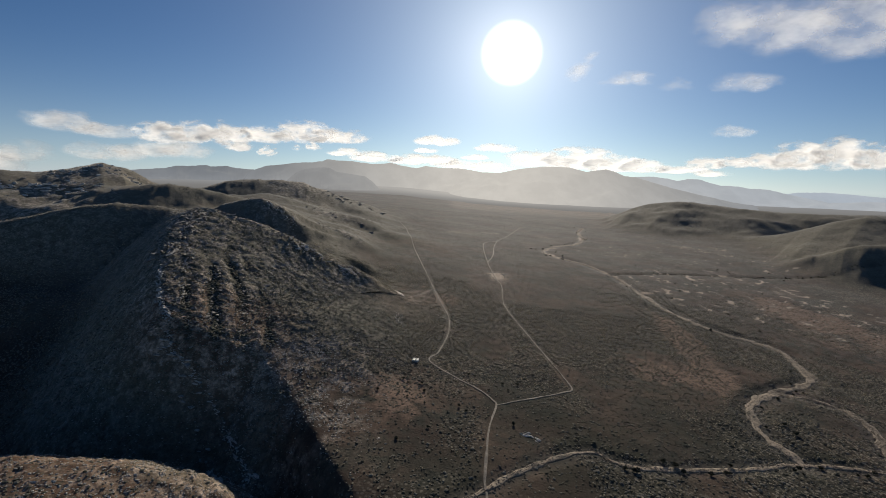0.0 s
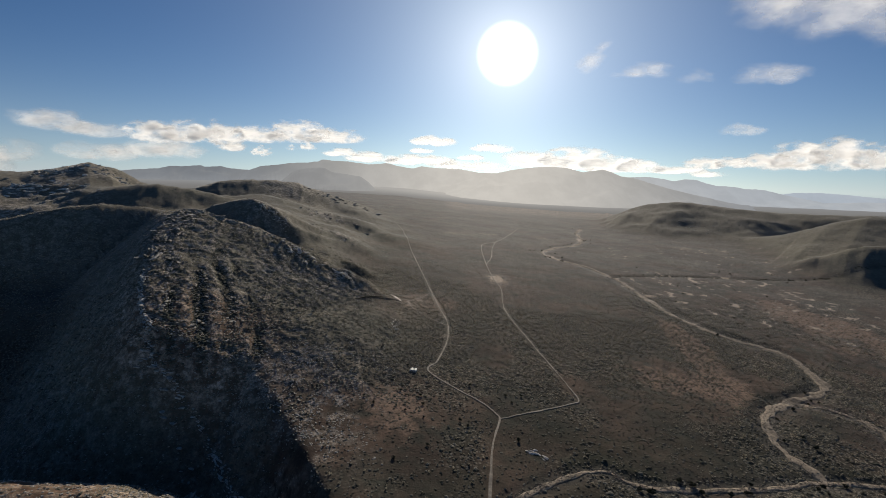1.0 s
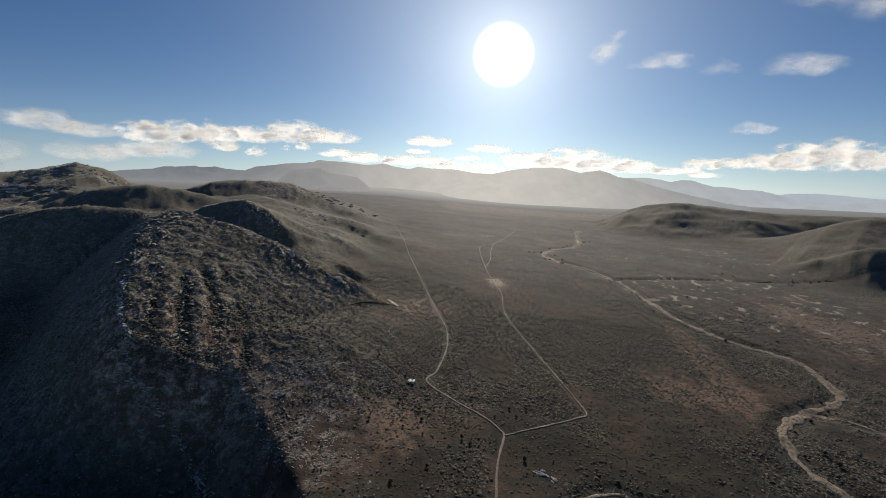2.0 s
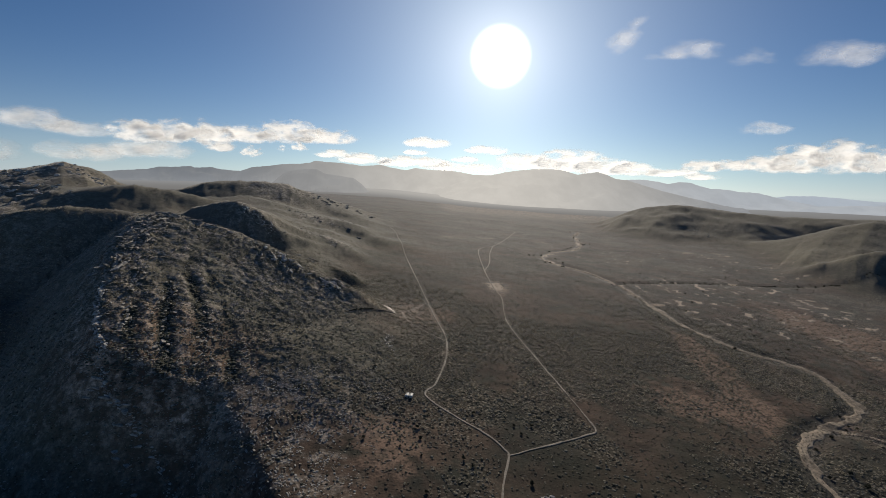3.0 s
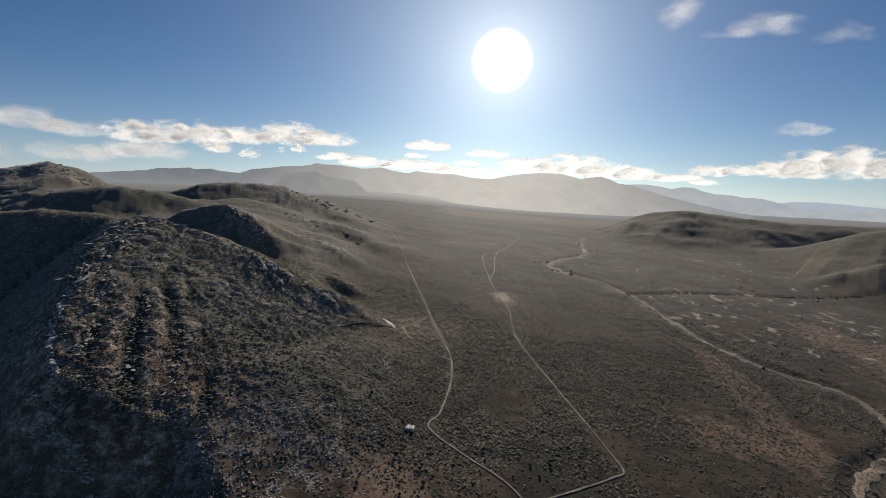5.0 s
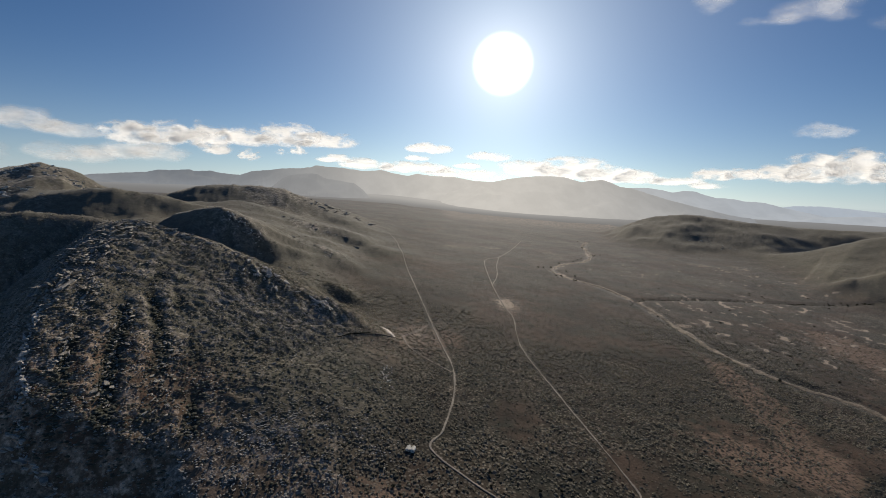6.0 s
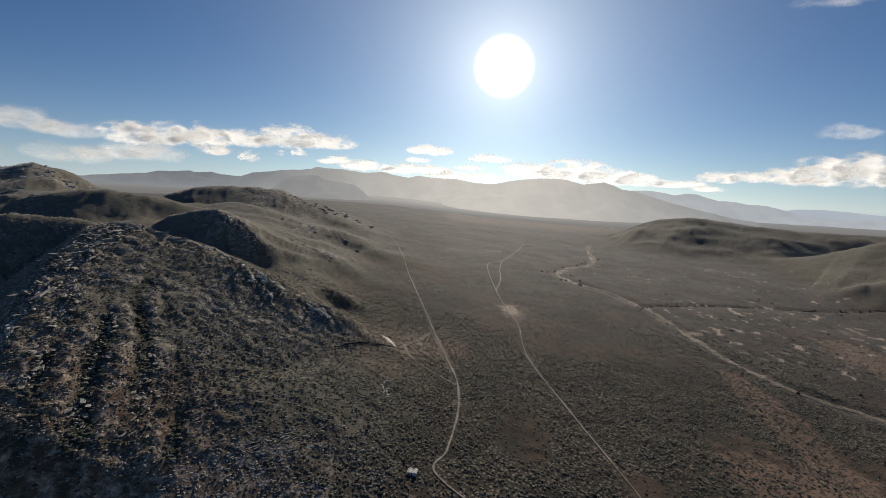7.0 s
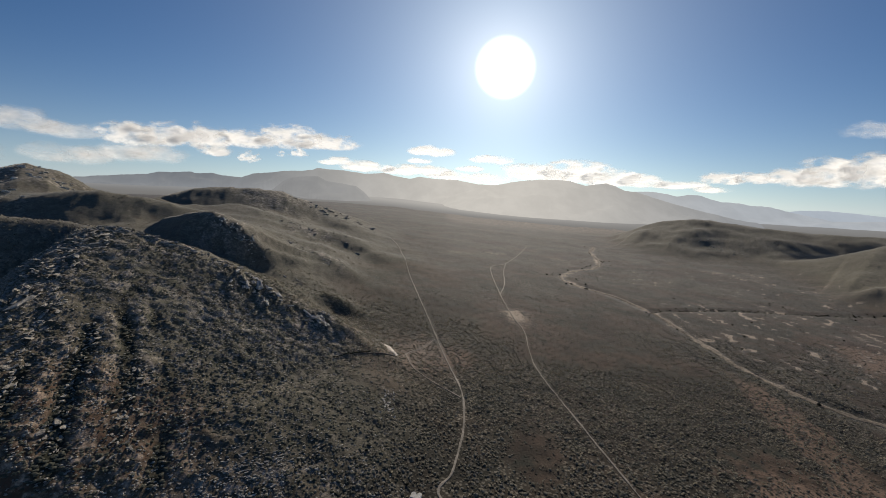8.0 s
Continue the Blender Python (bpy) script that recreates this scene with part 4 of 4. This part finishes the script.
def build_scrub():
    rng = np.random.RandomState(11)
    x, y = scatter(rng, 82000, 170, 800, -50, 50)
    up = land(x, y, False)[1]
    dot = np.maximum(dotted_at(x, y), bush_and_shade_at(x, y))
    keep = (rng.uniform(0, 1, len(x)) < (0.55 + 0.4 * dot) * (1 - 0.75 * up) * step(950, 360, np.hypot(x, y))) & clear_of(x, y)
    x, y, dot = x[keep], y[keep], dot[keep]
    s = rng.uniform(0.38, 0.72, len(x)) * (1 + 0.4 * dot) * np.where(rng.uniform(0, 1, len(x)) < 0.08, 1.6, 1.0)
    clumps("scrub", x, y, s, s * rng.uniform(0.32, 0.55, len(x)), M_SHRUB, "low grey-green fynbos shrubs dotted over the plain", rng, 5)
    x, y = scatter(rng, 110000, 180, 620, -50, 0)
    up = land(x, y, False)[1]
    lay, where = strata(x, y)
    rim, side = near_line(x, y, RIM)[:2]
    up = up * np.where((side > 0) & (rim > 6) & (y < 540), 0.15, 1.0)
    keep = (rng.uniform(0, 1, len(x)) < up * (0.3 + 0.5 * fbm(x, y, 26, 3)) * (1 - 0.5 * where * step(0.0, 0.8, lay))) & clear_of(x, y)
    x, y, lay, where = x[keep], y[keep], lay[keep], where[keep]
    s = rng.uniform(0.45, 1.15, len(x)) * (1 + 0.4 * where * step(0.1, -0.7, lay))
    clumps("scrub", x, y, s, s * rng.uniform(0.25, 0.45, len(x)), M_HILL_SHRUB, "grey-green cushions of bush among the hill's rocks", rng, 5)
    x, y = scatter(rng, 40000, 600, 1700, -50, 50)
    keep = (rng.uniform(0, 1, len(x)) < (0.55 + 0.6 * fbm(x, y, 60, 3)) * 0.5 * step(500, 1000, np.hypot(x, y))) & clear_of(x, y)
    x, y = x[keep], y[keep]
    s = rng.uniform(0.6, 1.4, len(x))
    clumps("scrub", x, y, s, s * rng.uniform(0.2, 0.4, len(x)), M_FAR_SHRUB, "distant low grey-green shrubs on plain and hills", rng, 4)


def tufts(name, x, y, size, tall, mat, label, rng, blades=4):
    """Many tufts of dry grass in one mesh: each a fan of upright blades."""
    n = len(x)
    z = land(x, y)[0]
    a = rng.uniform(0, 6.283, (n, blades))
    out = rng.uniform(0.0, 0.5, (n, blades)) * size[:, None]
    cx, cy = x[:, None] + np.cos(a) * out, y[:, None] + np.sin(a) * out
    wx, wy = -np.sin(a) * size[:, None] * 0.45, np.cos(a) * size[:, None] * 0.45
    top = tall[:, None] * rng.uniform(0.6, 1.2, (n, blades))
    lean = rng.uniform(0.1, 0.6, (n, blades)) * size[:, None]
    z0 = np.repeat(z[:, None] - 0.05, blades, 1)
    tip = np.stack([cx + np.cos(a) * lean + rng.uniform(-0.2, 0.2, (n, blades)) * size[:, None], cy + np.sin(a) * lean, z0 + top], -1)
    verts = np.stack([np.stack([cx - wx * 0.6, cy - wy * 0.6, z0], -1), np.stack([cx + wx * 0.6, cy + wy * 0.6, z0], -1),
                      tip + np.stack([wx, wy, 0 * wx], -1), tip - np.stack([wx, wy, -0.1 * top], -1)], 2)
    quads = np.arange(n * blades * 4).reshape(-1, 4)
    return tagged(new(name, big_mesh(name, verts.reshape(-1, 3), quads, mat, False)), label, "grass", kind="stuff")


def build_grass():
    rng = np.random.RandomState(19)
    x, y = scatter(rng, 100000, 170, 760, -50, 50)
    open_land = np.clip(0.05 + 0.75 * dotted_at(x, y), 0, 1) * (0.5 + 0.5 * step(230, 420, y)) * step(780, 500, np.hypot(x, y))
    keep = (rng.uniform(0, 1, len(x)) < open_land) & clear_of(x, y)
    x, y = x[keep], y[keep]
    s = rng.uniform(0.45, 1.0, len(x))
    tufts("dry_grass", x, y, s, s * rng.uniform(0.5, 0.9, len(x)), M_STRAW, "pale straw-coloured grass tufts between the shrubs", rng)


build_scrub()
build_grass()


def rock_meshes(name, mat, seed, count=8, flat=0.4):
    """Weathered blocks: cut boxes with worn corners."""
    rng = random.Random(seed)
    out = []
    for _ in range(count):
        bm = bmesh.new()
        bmesh.ops.create_cube(bm, size=2.0)
        bmesh.ops.bevel(bm, geom=list(bm.edges), offset=0.35, segments=1, affect="EDGES")
        for v in bm.verts:
            v.co = Vector((v.co.x * rng.uniform(0.6, 1.35), v.co.y * rng.uniform(0.6, 1.35) * 0.7, v.co.z * rng.uniform(0.5, 1.4) * flat))
        me = bpy.data.meshes.new(name)
        bm.to_mesh(me)
        bm.free()
        me.materials.append(mat)
        out.append(me)
    return out


SLABS = rock_meshes("rock_slab", M_ROCK, 5, 9, 0.42)
WHITES = rock_meshes("boulder", M_WHITE, 6, 5, 0.6)
RIMS = rock_meshes("rim_slab", M_RIM, 8, 6, 0.45)


def outcrop(label, line, count, spread, size, seed, lean=35, meshes=SLABS, jitter=18, long=1.0, turned=None):
    """A row of tilted slabs that break out of the slope along a line."""
    rng = random.Random(seed)
    path = smooth_line(line, 2.0)
    mid = path[len(path) // 2]
    base = new("rock_outcrop")
    base.location = (mid[0], mid[1], h_at(*mid))
    rows = []
    for _ in range(count):
        at = rng.randrange(1, len(path))
        p, way = path[at], path[at] - path[at - 1]
        s = size * rng.uniform(0.45, 1.25) * (1.6 if rng.random() < 0.12 else 1)
        rows.append((p[0] + rng.gauss(0, spread), p[1] + rng.gauss(0, spread), s, (math.degrees(math.atan2(way[1], way[0])) if turned is None else turned) + rng.gauss(0, jitter)))
    heights = land(np.array([r[0] for r in rows]), np.array([r[1] for r in rows]))[0]
    for (x, y, s, turn), z in zip(rows, heights):
        ob = part("rock_slab", rng.choice(meshes), base)
        m = pose(x, y, float(z) + 0.03 * s, rng.gauss(0.12 * lean, 9), rng.gauss(0, 9), turn) @ Matrix.Diagonal((s * rng.uniform(1.1, 3.0) * long, s * rng.uniform(0.6, 1.2), s * rng.uniform(0.5, 1.1), 1))
        ob.matrix_basis = Matrix.Translation(-base.location) @ m
    return tagged(base, label, "rock outcrop", "rock outcrops on the hills")


outcrop("white tilted sandstone slabs along the cliff rim", [(-190, 309), (-205, 325), (-217, 343), (-228, 364)], 115, 1.2, 0.8, 1, 40, RIMS)
CLIFF = [(-201, 320), (-191, 306), (-185, 300), (-173, 292), (-162, 289), (-154, 286), (-146, 283), (-129, 268), (-109, 245)]
outcrop("thin pale beds of rock running down the cliff", CLIFF, 210, 1.2, 0.6, 31, 40, RIMS, 14, 1.0)
outcrop("pale sandstone ledges stepping down the cliff", [(-196, 300), (-175, 290), (-150, 270), (-125, 240)], 36, 2.5, 1.2, 17, 40)
outcrop("broken sandstone ledges on the hill's crown", [(-234, 378), (-246, 410), (-254, 445), (-255, 478)], 210, 6.5, 1.15, 2, 35, SLABS, 16, 1.6)
outcrop("sandstone ledges along the hill's skyline", [(-258, 486), (-240, 500), (-205, 512), (-170, 512)], 70, 3.0, 1.3, 3, 30)
outcrop("steep sandstone slabs on the spur", [(-172, 498), (-158, 494), (-146, 500)], 46, 7.0, 1.2, 4, 30, WHITES, 10, 1.6, -50)
outcrop("long pale slabs at the foot of the spur", [(-118, 488), (-106, 490), (-97, 494)], 30, 5.5, 1.2, 5, 30, WHITES, 7, 2.0, -52)
outcrop("grey ledges standing along the slope", [(-190, 325), (-208, 360), (-222, 400)], 90, 2.0, 1.0, 6, 40)
outcrop("grey ledges standing along the lower slope", [(-165, 320), (-180, 350), (-198, 390)], 90, 2.5, 0.9, 7, 40)
outcrop("ledges of weathered stone across the middle slope", [(-142, 325), (-155, 350), (-170, 385)], 80, 3.0, 0.8, 18, 40)
outcrop("weathered rocks on the near slope above the gorge", [(-70, 250), (-92, 280), (-112, 312)], 170, 8.0, 0.5, 8, 30)
outcrop("flat grey rock shelf low on the flank", [(-112, 330), (-100, 338), (-88, 350)], 100, 5.0, 0.4, 22, 12, SLABS, 25, 1.2, 25)
outcrop("rocky patch where the flank meets the plain", [(-98, 322), (-85, 345), (-72, 362)], 70, 6.0, 0.45, 23, 20)
outcrop("scattered stones on the middle flank", [(-150, 420), (-130, 400), (-112, 425)], 60, 9.0, 0.55, 24, 20)
outcrop("sunlit crags on the western hill", [(-660, 672), (-610, 672), (-545, 695)], 110, 16.0, 1.7, 9, 45, WHITES)
outcrop("crags below the rounded summit", [(-630, 755), (-590, 780), (-545, 815)], 80, 18.0, 1.5, 10, 40, WHITES)
outcrop("slabs leaning on the knoll's eastern spur", [(-225, 640), (-190, 630), (-150, 612)], 40, 8.0, 0.9, 19, 45)
outcrop("pale ledges on the middle spur", [(-235, 765), (-185, 738), (-140, 716)], 45, 12.0, 1.1, 20, 45)
outcrop("pale ledges on the far spur", [(-290, 950), (-225, 900), (-165, 866)], 45, 14.0, 1.3, 21, 45)
outcrop("pale streaks of slab on the dark knoll", [(-252, 640), (-232, 632), (-212, 624)], 55, 4.0, 1.0, 11, 45, WHITES, 8, 2.0, -60)
outcrop("rubbly pale rocks on the near spur", [(-215, 192), (-170, 192), (-125, 194)], 70, 9.0, 0.55, 12, 25)
outcrop("pale slabs on the far slope", [(-330, 1215), (-270, 1235), (-200, 1180)], 50, 20.0, 2.4, 13, 35)
outcrop("white rocks on the eastern hillside", [(698, 1457), (729, 1422), (750, 1385)], 50, 24.0, 0.9, 14, 10, WHITES)
outcrop("heap of white boulders in the scrub", [(-48.6, 437), (-47, 422), (-45.5, 408)], 34, 2.4, 0.55, 15, 20, WHITES)
outcrop("low pale rock shelf in the scrub", [(44, 268), (49, 266), (54, 263)], 14, 1.2, 0.65, 16, 10, WHITES)


def build_rubble():
    """Loose stones over the rocky slopes."""
    rng = np.random.RandomState(23)
    x, y = scatter(rng, 80000, 180, 620, -50, -5)
    up = land(x, y)[1]
    keep = rng.uniform(0, 1, len(x)) < crag_at(x, y, up) * 0.8
    x, y = x[keep], y[keep]
    s = rng.uniform(0.25, 0.8, len(x))
    ob = clumps("rubble", x, y, s, s * rng.uniform(0.15, 0.5, len(x)), M_ROCK, "loose grey stones over the rocky slopes", rng, 4)
    ob["category"] = "stones"



def build_gravel():
    """Gravel and small stones strewn along the dry riverbeds."""
    rng = np.random.RandomState(29)
    xs, ys = [], []
    for pts, w, n in ((RIVER_1, 2.2, 4200), (RIVER_2, 1.3, 1400), (RIVER_3, 1.8, 900)):
        line = smooth_line(pts, 1.0)
        p = line[rng.randint(0, len(line), n)] + rng.normal(0, w, (n, 2))
        xs.append(p[:, 0])
        ys.append(p[:, 1])
    x, y = np.concatenate(xs), np.concatenate(ys)
    s = rng.uniform(0.2, 0.62, len(x))
    ob = clumps("river_gravel", x, y, s, s * rng.uniform(0.3, 0.6, len(x)) + 0.22, M_GRAVEL, "pale gravel and stones in the dry riverbed", rng, 4)
    ob["category"] = "stones"


build_rubble()
build_gravel()


def tree(x, y, size, seed):
    rng = random.Random(seed)
    base = new("bush")
    bm = bmesh.new()
    bmesh.ops.create_cone(bm, segments=6, radius1=0.12, radius2=0.06, depth=1.0, matrix=pose(0, 0, 0.45))
    for k in range(3):
        bmesh.ops.create_cone(bm, segments=5, radius1=0.06, radius2=0.02, depth=0.8, matrix=pose(0.2 * math.cos(k * 2.1), 0.2 * math.sin(k * 2.1), 0.9, 30 * math.sin(k * 2.1), 30 * math.cos(k * 2.1), 0))
    me = bpy.data.meshes.new("trunk")
    bm.to_mesh(me)
    bm.free()
    me.materials.append(M_BARK)
    part("trunk", me, base)
    bm = bmesh.new()
    for _ in range(46):
        d = Vector((rng.gauss(0, 1), rng.gauss(0, 1), rng.gauss(0, 0.8))).normalized() * rng.uniform(0.5, 1.0)
        bmesh.ops.create_icosphere(bm, subdivisions=1, radius=rng.uniform(0.18, 0.36), matrix=Matrix.Translation((d.x * 1.15, d.y * 1.15, 1.15 + d.z * 0.75)) @ pose(0, 0, 0, rng.uniform(0, 90), rng.uniform(0, 90), 0))
    for v in bm.verts:
        v.co += Vector((rng.uniform(-0.09, 0.09), rng.uniform(-0.09, 0.09), rng.uniform(-0.09, 0.09)))
    me = bpy.data.meshes.new("crown")
    bm.to_mesh(me)
    bm.free()
    me.materials.append(M_TREE)
    part("crown", me, base)
    base.matrix_basis = pose(x, y, h_at(x, y) - 0.05) @ Matrix.Scale(size, 4)
    return tagged(base, "dark round bush standing among low scrub", "bush", "larger bushes on the plain")


def build_trees():
    rng = random.Random(31)
    kinds = [tree(-18, 316, 0.9, 1), tree(40, 330, 0.8, 2), tree(232, 300, 1.3, 3)]
    places = []
    for pts, w, n in ((RIVER_1, 16, 60), (RIVER_2, 9, 26), (CREEK, 3.5, 170)):
        line = smooth_line(pts, 6.0)
        for _ in range(n):
            p = line[rng.randrange(len(line))]
            places.append((p[0] + rng.gauss(0, w * 0.6) + rng.choice((-1, 1)) * 6, p[1] + rng.gauss(0, w * 0.6), rng.uniform(0.7, 1.5) if pts is not CREEK else rng.uniform(0.5, 1.0)))
    for _ in range(26):
        places.append((rng.gauss(-10, 34), rng.gauss(308, 28), rng.uniform(0.5, 1.05)))
    for _ in range(30):
        places.append((rng.uniform(260, 620), rng.uniform(520, 900), rng.uniform(0.5, 1.1)))
    xs, ys = np.array([p[0] for p in places]), np.array([p[1] for p in places])
    free, heights = clear_of(xs, ys), land(xs, ys)[0]
    for (x, y, s), ok, z in zip(places, free, heights):
        if ok and x > -60:
            k = copy_thing(rng.choice(kinds), pose(x, y, float(z) - 0.05, 0, 0, rng.uniform(0, 360)))
            k.scale = (s, s, s * rng.uniform(0.8, 1.1))


build_trees()

# ---- the cottage by the bend of the track ----


def box(name, parent, mat, sx, sy, sz, x, y, z, rx=0, ry=0, rz=0, label="", bevel=0.03):
    bm = bmesh.new()
    bmesh.ops.create_cube(bm, size=1.0, matrix=Matrix.Diagonal((sx, sy, sz, 1)))
    bmesh.ops.bevel(bm, geom=list(bm.edges), offset=bevel, segments=1, affect="EDGES")
    me = bpy.data.meshes.new(name)
    bm.to_mesh(me)
    bm.free()
    me.materials.append(mat)
    ob = part(name, me, parent, label)
    ob.matrix_basis = pose(x, y, z, rx, ry, rz)
    return ob


def cottage(x, y, turn):
    base = new("cottage")
    base.matrix_basis = pose(x, y, h_at(x, y) + 0.05, 0, 0, turn) @ Matrix.Scale(0.58, 4)
    for cx, w in ((-2.3, 3.4), (2.3, 3.2)):
        box("wall", base, M_WALL, w, 6.4, 2.6, cx, 0, 1.1)
        for s in (-1, 1):
            box("roof", base, M_ROOF, w / 2 + 0.5, 7.0, 0.12, cx + s * (w / 4 + 0.1), 0, 2.85, 0, s * 24, 0, "pale corrugated roof sheet")
        box("window", base, M_DOOR, 0.9, 0.12, 0.9, cx + 0.7, -3.2, 1.5, label="dark window")
    box("wall", base, M_WALL, 1.4, 4.6, 2.2, 0, 0.4, 0.9, label="low link between the wings")
    box("door", base, M_DOOR, 0.9, 0.12, 1.9, 0, -1.95, 0.95, label="dark timber door")
    return tagged(base, "small white cottage with two pale roofs beside the track", "house")


cottage(COTTAGE[0], COTTAGE[1], -12)


def scar(line, width, label, mat=M_SCAR, high=1.1):
    """A bank of freshly turned pale earth."""
    p = smooth_line(line, 1.0)
    way = np.gradient(p, axis=0)
    way /= np.linalg.norm(way, axis=1)[:, None]
    side = np.stack([-way[:, 1], way[:, 0]], 1)
    s = np.linspace(0, 1, len(p))
    verts = []
    for u in np.linspace(-1, 1, 9):
        q = p + side * (u * width * (0.35 + 0.65 * np.sin(s * 3.14159)) * (0.8 + 0.5 * vnoise(s * 9, s * 0 + 2)))[:, None]
        bulge = (1 - u * u) * high * np.sin(s * 3.14159) + 0.35 * fbm(q[:, 0], q[:, 1], 2.5, 2) - 0.4 * abs(u) ** 4
        verts.append(np.column_stack([q, land(q[:, 0], q[:, 1])[0] + 0.25 + bulge]))
    n, m = len(p), 9
    verts = np.stack(verts, 1).reshape(-1, 3)
    i, j = np.meshgrid(np.arange(n - 1), np.arange(m - 1), indexing="ij")
    quads = np.stack([i * m + j, i * m + j + 1, (i + 1) * m + j + 1, (i + 1) * m + j], -1).reshape(-1, 4)[:, ::-1]
    return tagged(new("earth_bank", big_mesh("earth_bank", verts, quads, mat)), label, "earth bank")


scar(SCAR_A, 3.2, "bank of freshly dug pale earth")
scar(BERM, 0.8, "long low bank of brown earth", M_SOIL, 0.45)
for k in range(16):
    hx, hy = smooth_line(SCAR_B, 1.0)[k * 2 % 36]
    copy_thing(scene.objects["bush"], pose(hx, hy, h_at(hx, hy), 0, 0, 40 * k)).scale = (0.7, 0.7, 0.5)
